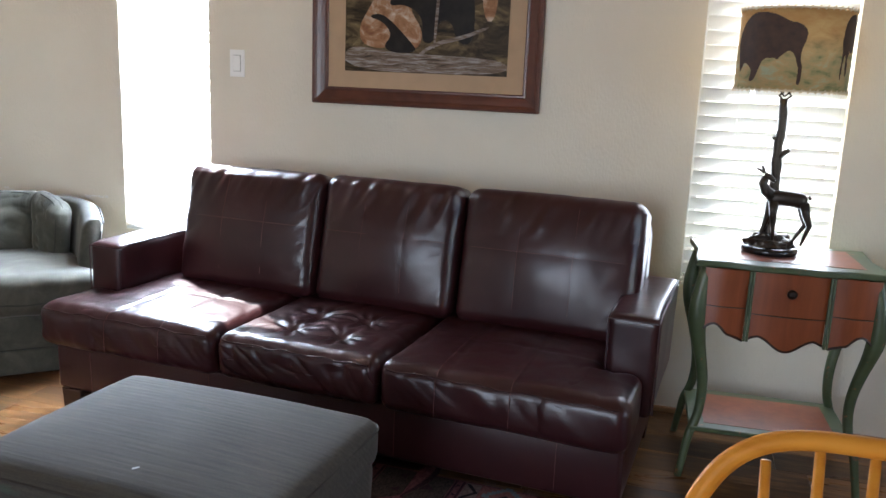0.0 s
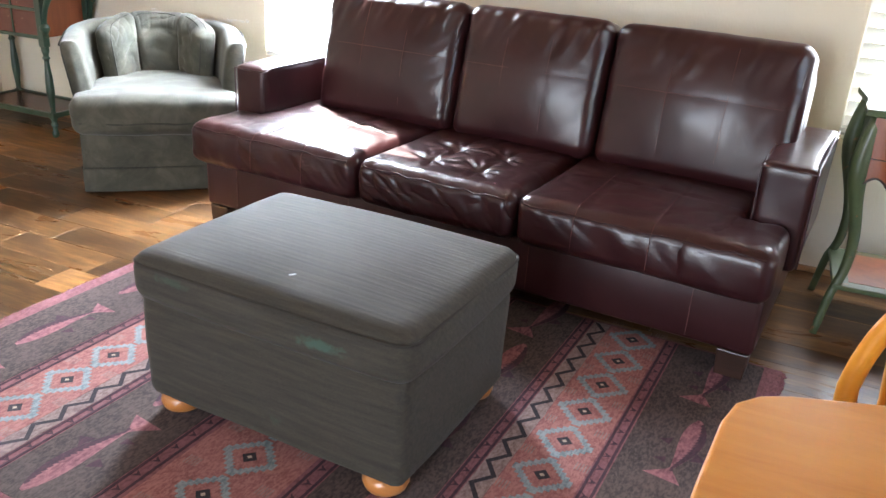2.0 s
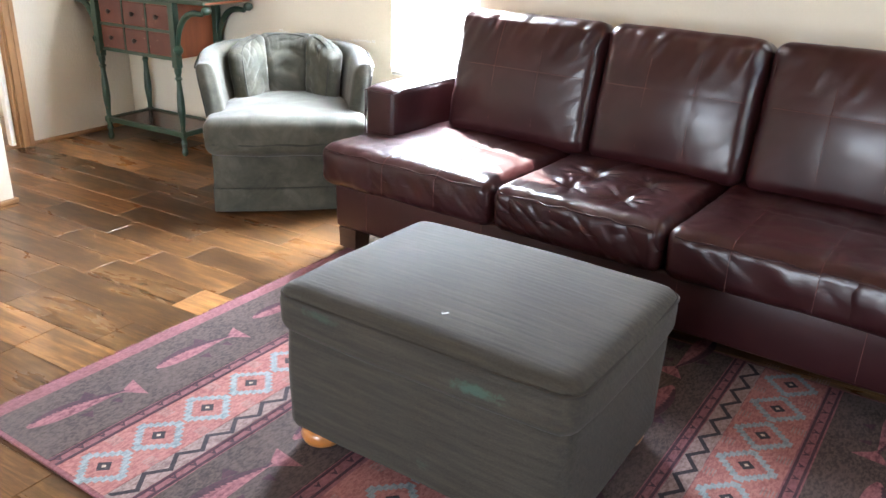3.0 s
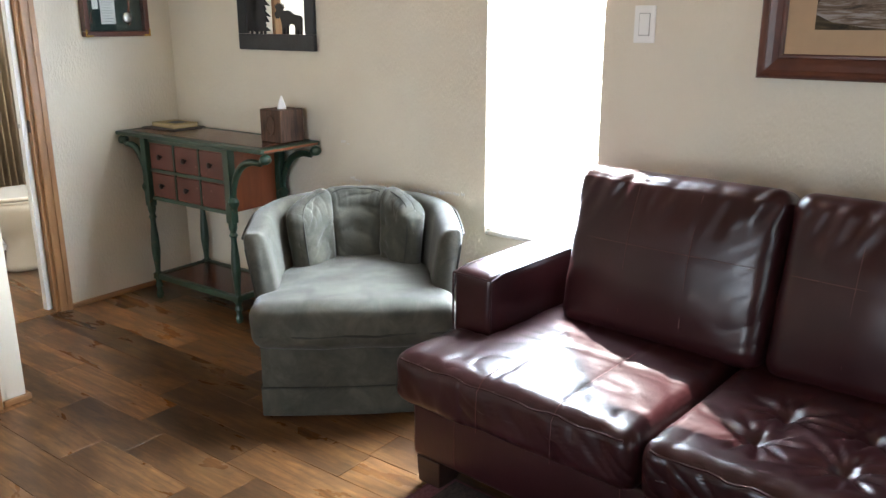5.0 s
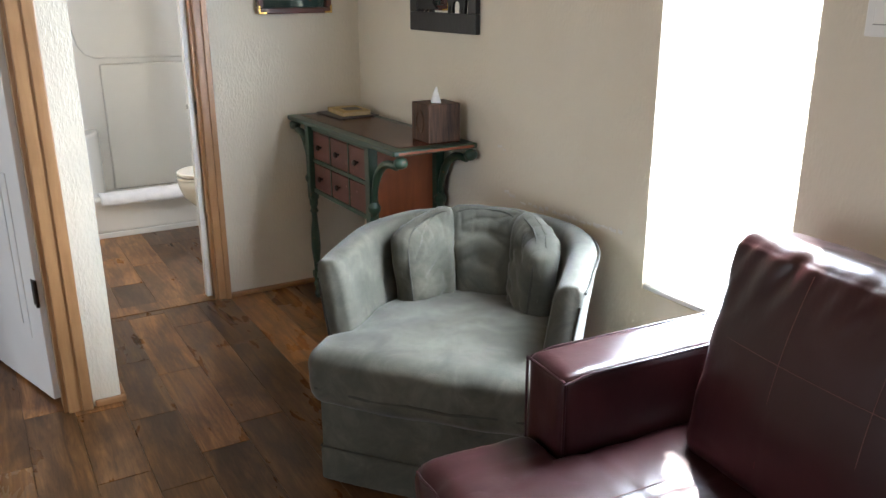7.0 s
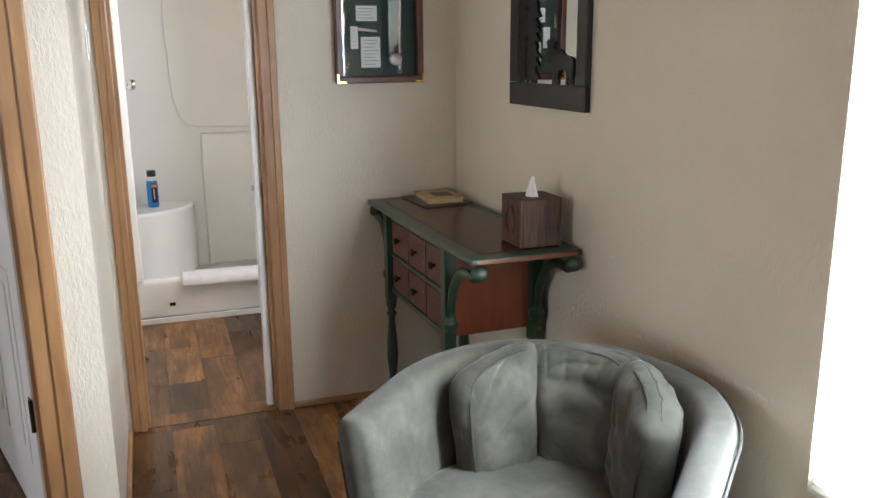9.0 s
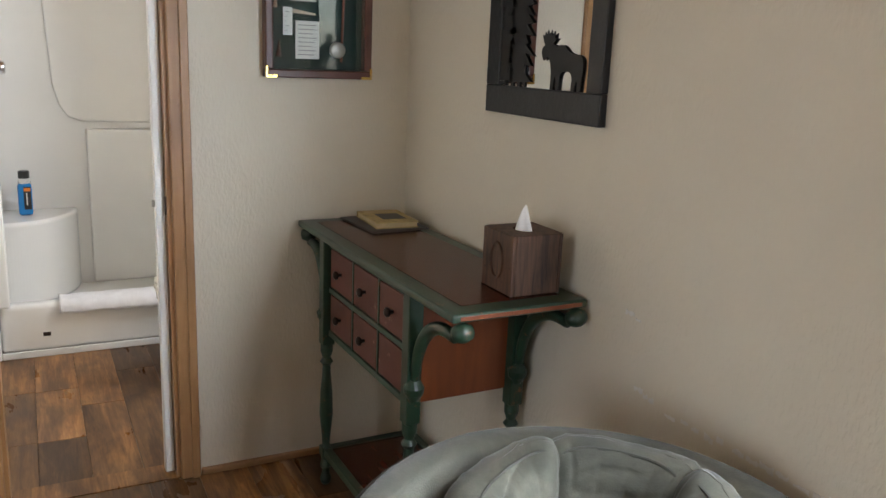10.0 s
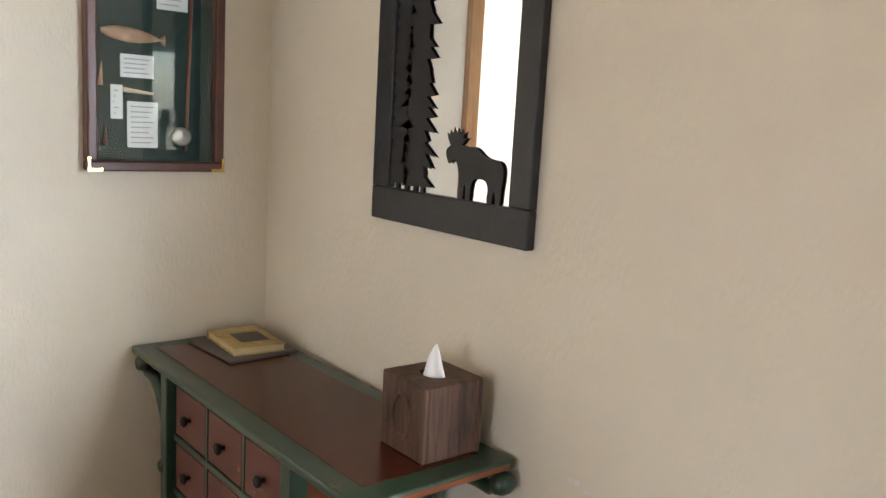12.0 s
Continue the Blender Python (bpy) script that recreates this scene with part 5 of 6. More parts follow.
def lamp():
    cx, cy, z0 = 0.256, 2.93, 0.7588
    root = thing("table_lamp", "bronze deer and tree table lamp with a printed laced drum shade", "table lamp", pose(cx, cy, z0))
    part("plinth", lathe([(0.088, 0), (0.092, 0.006), (0.092, 0.018), (0.084, 0.024)], 36), M_BLACKBASE, root, "black round plinth", True)
    rock = bmesh.new()
    bmesh.ops.create_icosphere(rock, subdivisions=4, radius=1.0)
    for v in rock.verts:
        nrm = v.co.normalized()
        k = 1 + 0.28 * noise.noise(nrm * 3.2) + 0.12 * noise.noise(nrm * 8)
        v.co = Vector((nrm.x * 0.078 * k, nrm.y * 0.062 * k, max(0.0, nrm.z) * 0.045 * k + 0.022))
    part("rock_base", rock, M_BRONZE, root, smooth=False)
    pts = [(-0.008 + 0.0025 * math.sin(i * 0.9), 0.012, 0.03 + i * 0.0255) for i in range(20)]
    trunk = tube(pts, lambda f: 0.019 - 0.006 * f + 0.0015 * math.sin(f * 37), 12)
    merge(trunk, tube([(-0.008, 0.01, 0.315), (0.012, 0.004, 0.338), (0.026, 0.0, 0.348)], lambda f: 0.011 - 0.004 * f, 8))
    merge(trunk, tube([(-0.012, 0.01, 0.375), (-0.03, 0.004, 0.388)], lambda f: 0.009 - 0.004 * f, 8))
    merge(trunk, tube([(-0.01, 0.012, 0.505), (-0.025, 0.012, 0.524), (-0.012, 0.012, 0.535)], 0.004, 6))
    merge(trunk, tube([(-0.01, 0.012, 0.505), (0.012, 0.012, 0.524), (0.0, 0.012, 0.535)], 0.004, 6))
    for v in trunk.verts:
        v.co += Vector((noise.noise(v.co * 60), noise.noise(v.co * 60 + Vector((5, 0, 0))), 0)) * 0.003
    part("tree_trunk_stem", trunk, M_BRONZE, root, smooth=True)
    deer = bmesh.new()
    body = pillow(0.125, 0.046, 0.052, 0.022, 8, lambda p, h: Vector((p.x, p.y * (1 - 0.2 * (p.x / h.x) ** 2), p.z + 0.003 * math.cos(p.x * 40))))
    merge(deer, moved(body, pose(0.035, -0.035, 0.188, 0, 4)))
    merge(deer, tube([(-0.010, -0.035, 0.192), (-0.036, -0.035, 0.212), (-0.047, -0.036, 0.236), (-0.040, -0.038, 0.258)], lambda f: 0.021 - 0.009 * f, 10))
    merge(deer, tube([(-0.044, -0.038, 0.262), (-0.030, -0.043, 0.259), (-0.012, -0.048, 0.247)], lambda f: 0.0135 - 0.0065 * f, 8))
    for dx, rise in ((-0.026, 0.010), (-0.010, 0.020)):
        merge(deer, tube([(-0.046, -0.038, 0.270), (-0.046 + dx * 0.6, -0.036, 0.273 + rise * 0.7), (-0.046 + dx, -0.034, 0.273 + rise)], lambda f: 0.0055 - 0.003 * f, 6))
    for x, y, k, fx in ((-0.012, -0.022, -0.012, -0.040), (-0.008, -0.048, 0.006, 0.002), (0.080, -0.022, 0.020, 0.062), (0.086, -0.048, 0.024, 0.090)):
        merge(deer, tube([(x, y, 0.180), (x + k * 0.4, y, 0.14), (x + k, y, 0.105), ((x + k + fx) / 2, y, 0.075), (fx, y, 0.038)], lambda f: 0.0125 * (1 - f) ** 1.3 + 0.0045, 8))
    merge(deer, tube([(0.097, -0.035, 0.203), (0.106, -0.035, 0.192)], 0.005, 6))
    part("deer_figure", deer, M_BRONZE, root, "plain dark bronze deer figure", True)
    zb, zt, r = 0.540, 0.790, 0.172
    n = 64
    sh = bmesh.new()
    rings = [[sh.verts.new((rad * math.cos(2 * math.pi * i / n), rad * math.sin(2 * math.pi * i / n), z)) for i in range(n)] for rad, z in ((r, zb), (r, zt), (r - 0.002, zt), (r - 0.002, zb))]
    for k in range(4):
        a, c = rings[k], rings[(k + 1) % 4]
        for i in range(n):
            sh.faces.new((a[i], a[(i + 1) % n], c[(i + 1) % n], c[i]))
    shade = part("shade", sh, M_SHADE, root, "printed parchment drum shade", True)
    face = math.radians(-96.5)

    def print_shape(pts, name, label=""):
        """A printed silhouette wrapped round the drum; outline as (across, up) in radii and shade heights."""
        pts = rounded(pts, 1)

        def inside(x, y):
            hit = False
            for (ax, ay), (bx, by) in zip(pts, pts[1:] + pts[:1]):
                if (ay > y) != (by > y) and x < ax + (y - ay) * (bx - ax) / (by - ay):
                    hit = not hit
            return hit
        bm, grid = bmesh.new(), {}

        def corner(i, k):
            if (i, k) not in grid:
                a = face + math.asin(max(-1, min(1, i / 110)))
                grid[i, k] = bm.verts.new(((r + 0.0012) * math.cos(a), (r + 0.0012) * math.sin(a), zb + (zt - zb) * k / 90))
            return grid[i, k]
        for i in range(-110, 110):
            for k in range(90):
                if inside((i + 0.5) / 110, (k + 0.5) / 90):
                    bm.faces.new((corner(i, k), corner(i + 1, k), corner(i + 1, k + 1), corner(i, k + 1)))
        part(name, bm, M_SHADE_DARK, shade, label)
    bison = [(-0.94, 0.62), (-0.90, 0.76), (-0.84, 0.85), (-0.73, 0.94), (-0.54, 0.95), (-0.30, 0.91), (-0.11, 0.83), (0.09, 0.81), (0.21, 0.72), (0.20, 0.62), (0.14, 0.50), (0.13, 0.38), (0.18, 0.29), (0.17, 0.08), (0.10, 0.07), (0.12, 0.26), (0.07, 0.35), (0.03, 0.44), (-0.07, 0.49), (-0.19, 0.42), (-0.27, 0.36), (-0.29, 0.40), (-0.50, 0.38), (-0.55, 0.26), (-0.61, 0.12), (-0.71, 0.09), (-0.67, 0.23), (-0.73, 0.29), (-0.81, 0.34), (-0.85, 0.26), (-0.89, 0.20), (-0.90, 0.32), (-0.93, 0.45)]
    print_shape(bison, "printed_bison", "dark brown printed bison")
    print_shape([(0.79, 0.60), (0.81, 0.82), (0.88, 0.93), (0.99, 0.96), (0.99, 0.48), (0.90, 0.50), (0.91, 0.20), (0.88, 0.20), (0.87, 0.48), (0.83, 0.40), (0.82, 0.16), (0.80, 0.16), (0.81, 0.50)], "printed_bison", "dark brown printed bison")
    for z in (zb, zt):
        lace = bmesh.new()
        for i in range(46):
            a = 2 * math.pi * i / 46
            merge(lace, tube([((r + 0.003) * math.cos(a), (r + 0.003) * math.sin(a), z - 0.006), ((r + 0.003) * math.cos(a + 0.05), (r + 0.003) * math.sin(a + 0.05), z + 0.006)], 0.0022, 5))
        merge(lace, tube([(r * math.cos(2 * math.pi * i / 48), r * math.sin(2 * math.pi * i / 48), z) for i in range(48)], 0.0028, 6, True))
        part("rim_lacing", lace, M_LACE, shade, "raw rawhide lacing")
    part("harp", tube([(-0.01, 0.012, 0.52), (-0.05, 0.012, 0.58), (-0.05, 0.012, 0.72), (0.0, 0.0, 0.782), (0.05, 0.012, 0.72), (0.05, 0.012, 0.58), (-0.01, 0.012, 0.52)], 0.0025, 6), M_BRONZE, root)
    part("shade_spider", boxes((-0.171, 0.171, -0.0025, 0.0025, 0.780, 0.784), (-0.0025, 0.0025, -0.171, -0.003, 0.780, 0.784), (-0.0025, 0.0025, 0.003, 0.171, 0.780, 0.784)), M_BRONZE, root)


lamp()

# ---- dining table and hoop-back chair ----
def dining_table():
    root = thing("dining_table", "honey pine dining table with rounded corners", "dining table", pose(0, 0, 0))
    out = [(-0.168, 0.12), (-0.166, 0.40), (-0.158, 0.66), (-0.150, 0.78), (-0.140, 0.825), (-0.118, 0.853), (-0.085, 0.872), (0.0, 0.902), (0.10, 0.936), (0.25, 0.96), (0.5, 0.97), (0.85, 0.965), (1.10, 0.935), (1.19, 0.88), (1.21, 0.80), (1.21, 0.20), (1.19, 0.12), (1.15, 0.09), (-0.13, 0.09), (-0.158, 0.10)]
    part("tabletop", prism(out, 0.722, 0.750, 0.006, 3), M_HONEY, root)
    part("apron", boxes((-0.04, 1.08, 0.78, 0.80, 0.64, 0.721), (-0.04, 1.08, 0.20, 0.22, 0.64, 0.721), (-0.04, -0.02, 0.221, 0.779, 0.64, 0.721), (1.06, 1.08, 0.221, 0.779, 0.64, 0.721)), M_HONEY, root)
    for x in (-0.01, 1.05):
        for y in (0.24, 0.76):
            part("leg", lathe([(0.024, 0.0), (0.028, 0.05), (0.024, 0.10), (0.036, 0.22), (0.030, 0.45), (0.020, 0.50), (0.034, 0.53), (0.034, 0.72)], 18, (x, y)), M_HONEY, root, smooth=True)


dining_table()


def hoop_chair():
    root = thing("dining_chair", "honey pine hoop-back spindle chair tucked under the table", "chair", pose(0.192, 1.03, -0.0))
    seat = []
    for i in range(32):
        a = 2 * math.pi * i / 32
        seat.append((0.215 * math.copysign(abs(math.cos(a)) ** 0.6, math.cos(a)), -0.19 + 0.20 * math.copysign(abs(math.sin(a)) ** 0.6, math.sin(a))))
    part("seat", prism(seat, 0.425, 0.46, 0.010, 3), M_HONEY, root)

    def hoop(f):
        a = math.pi * f
        x = -0.218 * math.copysign(abs(math.cos(a)) ** 0.62, math.cos(a))
        z = 0.455 + 0.420 * math.sin(a) ** 0.55 if 0 < f < 1 else 0.455
        return Vector((x * (0.80 + 0.20 * min(1, (z - 0.455) / 0.25)), -0.03 + 0.07 * (z - 0.455) / 0.44 - 0.025, z))
    part("hoop", tube([hoop(i / 56) for i in range(57)], 0.0135, 10), M_HONEY, root, smooth=True)
    for x in (-0.168, -0.110, -0.048, 0.015, 0.078, 0.14):
        ztop = 0.455 + 0.420 * (1 - min(1, abs(x) / 0.218) ** 3.2) ** 0.5 * 0.985
        part("spindle", tube([(x * 0.82, -0.055, 0.456), (x * 0.93, -0.03, 0.455 + (ztop - 0.455) * 0.45), (x, -0.055 + 0.07 * (ztop - 0.455) / 0.44, ztop - 0.005)], lambda f: 0.0065 + 0.0025 * math.sin(math.pi * f), 8), M_HONEY, root, smooth=True)
    for sx in (-1, 1):
        for y, s in ((-0.32, -1), (-0.06, 1)):
            part("leg", tube([(sx * 0.15, y, 0.43), (sx * 0.175, y + s * 0.02, 0.22), (sx * 0.20, y + s * 0.04, 0.0)], lambda f: 0.013 + 0.006 * math.sin(math.pi * f), 10), M_HONEY, root, smooth=True)
        part("stretcher", tube([(sx * 0.178, -0.335, 0.19), (sx * 0.178, -0.045, 0.19)], 0.008, 8), M_HONEY, root)
    part("stretcher", tube([(-0.178, -0.19, 0.19), (0.178, -0.19, 0.19)], 0.008, 8), M_HONEY, root)


hoop_chair()

# ---- things on the walls ----
def picture():
    root = thing("framed_picture", "large woodland painting in a tan mat and mahogany frame", "picture", pose(-1.108, YN - 0.002, 1.168))
    w, h = 0.978, 0.78
    profile = [(0.0, 0.0), (0.0, 0.024), (0.005, 0.031), (0.013, 0.033), (0.020, 0.030), (0.024, 0.026), (0.040, 0.022), (0.056, 0.0165), (0.060, 0.019), (0.066, 0.019), (0.070, 0.015), (0.070, 0.0)]
    corners = ((-1, 0), (1, 0), (1, 1), (-1, 1))
    for k, name in enumerate(("frame_bottom", "frame_side", "frame_top", "frame_side")):
        bm = bmesh.new()
        ends = []
        for cx, cz in (corners[k], corners[(k + 1) % 4]):
            ends.append([bm.verts.new((cx * (w / 2 - d), -out, h * cz + (d if cz == 0 else -d))) for d, out in profile])
        for q in range(len(profile) - 1):
            bm.faces.new((ends[0][q], ends[1][q], ends[1][q + 1], ends[0][q + 1]))
        bm.faces.new(ends[0])
        bm.faces.new(ends[1][::-1])
        bmesh.ops.recalc_face_normals(bm, faces=bm.faces)
        part(name, bm, M_MAHOGANY, root)
    part("mat_board", boxes((-w / 2 + 0.071, w / 2 - 0.071, -0.012, -0.006, 0.065, h - 0.065)), M_MAT, root)
    x0, x1, z0, z1 = -0.342, 0.352, 0.138, h - 0.138
    canvas = part("painting", boxes((x0, x1, -0.0152, -0.0125, z0, z1)), M_ART, root, "painted woodland clearing")
    part("mat_bevel", boxes((x0 - 0.006, x0, -0.016, -0.0122, z0 - 0.006, z1 + 0.006), (x1, x1 + 0.006, -0.016, -0.0122, z0 - 0.006, z1 + 0.006), (x0, x1, -0.016, -0.0122, z0 - 0.006, z0), (x0, x1, -0.016, -0.0122, z1, z1 + 0.006)), M_MAT, root)

    def shape(pts, mat, y):
        bm = prism([(x0 + px * (x1 - x0), z0 + pz * (z1 - z0)) for px, pz in rounded(pts)], 0, 0.001)
        moved(bm, pose(0, y, 0, 90))
        part("painted_shape", bm, mat, canvas)
    shape([(0.0, 0.0), (1.0, 0.0), (1.0, 0.13), (0.55, 0.15), (0.30, 0.16), (0.0, 0.22)], M_ART_STREAM, -0.0153)
    shape([(0.10, 0.22), (0.09, 0.36), (0.13, 0.46), (0.20, 0.62), (0.34, 0.80), (0.42, 0.66), (0.40, 0.50), (0.49, 0.34), (0.47, 0.20), (0.38, 0.18), (0.32, 0.24), (0.24, 0.18)], M_ART_LOG, -0.0163)
    shape([(0.14, 0.44), (0.22, 0.47), (0.30, 0.40), (0.42, 0.24), (0.46, 0.17), (0.32, 0.15), (0.24, 0.20), (0.30, 0.30), (0.24, 0.40)], M_ART_DARK, -0.0173)
    shape([(0.26, 0.52), (0.33, 0.66), (0.36, 0.95), (0.55, 0.99), (0.72, 0.93), (0.78, 0.70), (0.80, 0.45), (0.79, 0.24), (0.70, 0.24), (0.66, 0.42), (0.58, 0.42), (0.56, 0.24), (0.48, 0.24), (0.49, 0.44), (0.38, 0.54)], M_ART_DARK, -0.0173)
    shape([(0.55, 0.20), (0.57, 0.20), (0.60, 0.98), (0.585, 0.98)], M_ART_STREAM, -0.0183)
    shape([(0.43, 0.11), (0.45, 0.11), (0.56, 0.22), (0.75, 0.28), (0.89, 0.37), (0.87, 0.38), (0.74, 0.31), (0.55, 0.25)], M_ART_STREAM, -0.0188)
    shape([(0.84, 0.42), (0.93, 0.42), (0.925, 1.0), (0.83, 1.0)], M_ART_LOG, -0.0163)


picture()


def switch(name, m, label, toggles=1, w=0.072, h=0.116):
    root = thing(name, label, "light switch", m)
    part("plate", boxes((-w / 2, w / 2, -0.006, 0, -h / 2, h / 2), bevel=0.0025), M_PLATE, root)
    for i in range(toggles):
        # Grey sheet behind the rocker paints the shade round its edge.
        part("rocker_gap_shade", boxes((-0.0185, 0.0185, -0.0066, -0.0058, -0.035, 0.035)), M_INK, root)
        part("rocker", boxes((-0.0165, 0.0165, -0.0105, -0.0067, -0.033, 0.033), bevel=0.0015), M_PLATE, root)
    for z in (-0.048, 0.048):
        part("screw", moved(lathe([(0.003, 0), (0.003, 0.001)], 10), pose(0, -0.006, z, 90)), M_PLATE, root)


switch("light_switch", pose(-1.966, YN, 1.318), "white rocker light switch on the wall")
switch("hall_switch", pose(-4.36, YH, 1.40, 0, 0, 180), "white switch on the wall by the bathroom door")


def shadow_box():
    yc, z0, w, h = 2.952, 1.252, 0.332, 0.56
    root = thing("shadow_box", "dark wood shadow box of fishing cards and tackle under glass", "shadow box", pose(XW, yc, z0, 0, 0, 90))
    # local: x along the wall, -y out of it
    for name, r in (("frame_bottom", (-w / 2, w / 2, -0.040, 0, 0, 0.024)), ("frame_top", (-w / 2, w / 2, -0.040, 0, h - 0.024, h)), ("frame_side", (-w / 2, -w / 2 + 0.024, -0.040, 0, 0.0245, h - 0.0245)), ("frame_side", (w / 2 - 0.024, w / 2, -0.040, 0, 0.0245, h - 0.0245))):
        part(name, boxes(r, bevel=0.004, seg=2), M_MAHOGANY, root)
    part("backing", boxes((-w / 2 + 0.0245, w / 2 - 0.0245, -0.010, -0.003, 0.0245, h - 0.0245)), M_FELT, root, "dark green felt backing")
    glass = part("glass_pane", boxes((-w / 2 + 0.0245, w / 2 - 0.0245, -0.034, -0.032, 0.0245, h - 0.0245)), M_GLASS, root)
    glass.visible_shadow = False
    for sx in (-1, 1):
        for z in (0, h):
            s = 1 if z == 0 else -1
            x = sx * w / 2
            c = boxes((min(x, x - sx * 0.034), max(x, x - sx * 0.034), -0.0425, -0.0405, min(z, z + s * 0.008), max(z, z + s * 0.008)), (min(x, x - sx * 0.007), max(x, x - sx * 0.007), -0.0425, -0.0405, min(z + s * 0.0085, z + s * 0.034), max(z + s * 0.0085, z + s * 0.034)))
            part("brass_corner", c, M_GOLD, root, "polished brass corner")

    def card(y0, y1, z1, z2, lines):
        c = part("card", boxes((y0 - yc, y1 - yc, -0.013, -0.0105, z1 - z0, z2 - z0)), M_CARD, root, "white printed card")
        for i in range(lines):
            z = z2 - z0 - (i + 1) * (z2 - z1) / (lines + 1)
            part("print_line", boxes((y0 - yc + 0.008, y1 - yc - 0.010 - 0.006 * (i % 3), -0.0136, -0.0131, z - 0.0012, z + 0.0012)), M_INK, c)
    card(2.884, 2.957, 1.308, 1.418, 8)
    card(2.869, 2.947, 1.474, 1.528, 4)
    card(2.846, 2.874, 1.375, 1.455, 5)
    card(2.955, 3.03, 1.64, 1.69, 3)
    card(2.86, 2.92, 1.70, 1.76, 3)
    fish = bmesh.new()
    n, rings = 14, []
    for i in range(n + 1):
        s = i / n
        r = 0.020 * math.sin(math.pi * min(1, s * 1.05 + 0.03)) ** 0.7 * (1 - 0.3 * s) + (0.014 if s > 0.93 else 0.001)
        rings.append([fish.verts.new((2.823 - yc + 0.15 * s, -0.014 - 0.008 * math.cos(2 * math.pi * k / 10), 1.578 - z0 - 0.012 * s + r * math.sin(2 * math.pi * k / 10))) for k in range(10)])
    for a, c in zip(rings, rings[1:]):
        for k in range(10):
            fish.faces.new((a[k], a[(k + 1) % 10], c[(k + 1) % 10], c[k]))
    part("trout_model", fish, M_TROUT, root, "plain brown trout shape", True)
    part("fly_reel", moved(lathe([(0.024, 0), (0.024, 0.012), (0.018, 0.013), (0.006, 0.018)], 24), pose(0.062, -0.0105, 0.085, 90)), M_NICKEL, root, "small nickel fly reel", True)
    part("rod", tube([(0.075, -0.014, 0.05), (0.090, -0.014, 0.50)], 0.004, 6), M_CHERRY, root)
    part("fly_lure", tube([(2.875 - yc, -0.013, 1.445 - z0), (2.945 - yc, -0.013, 1.438 - z0)], lambda f: 0.006 - 0.003 * f, 8), M_LACE, root)
    part("fly_lure", tube([(-0.13, -0.013, 0.20), (-0.126, -0.013, 0.255)], lambda f: 0.006 * (1 - f) + 0.001, 8), M_TROUT, root)
    part("fly_lure", tube([(-0.12, -0.013, 0.06), (-0.118, -0.013, 0.11)], lambda f: 0.008 * (1 - f) + 0.001, 8), M_MAHOGANY, root)


shadow_box()


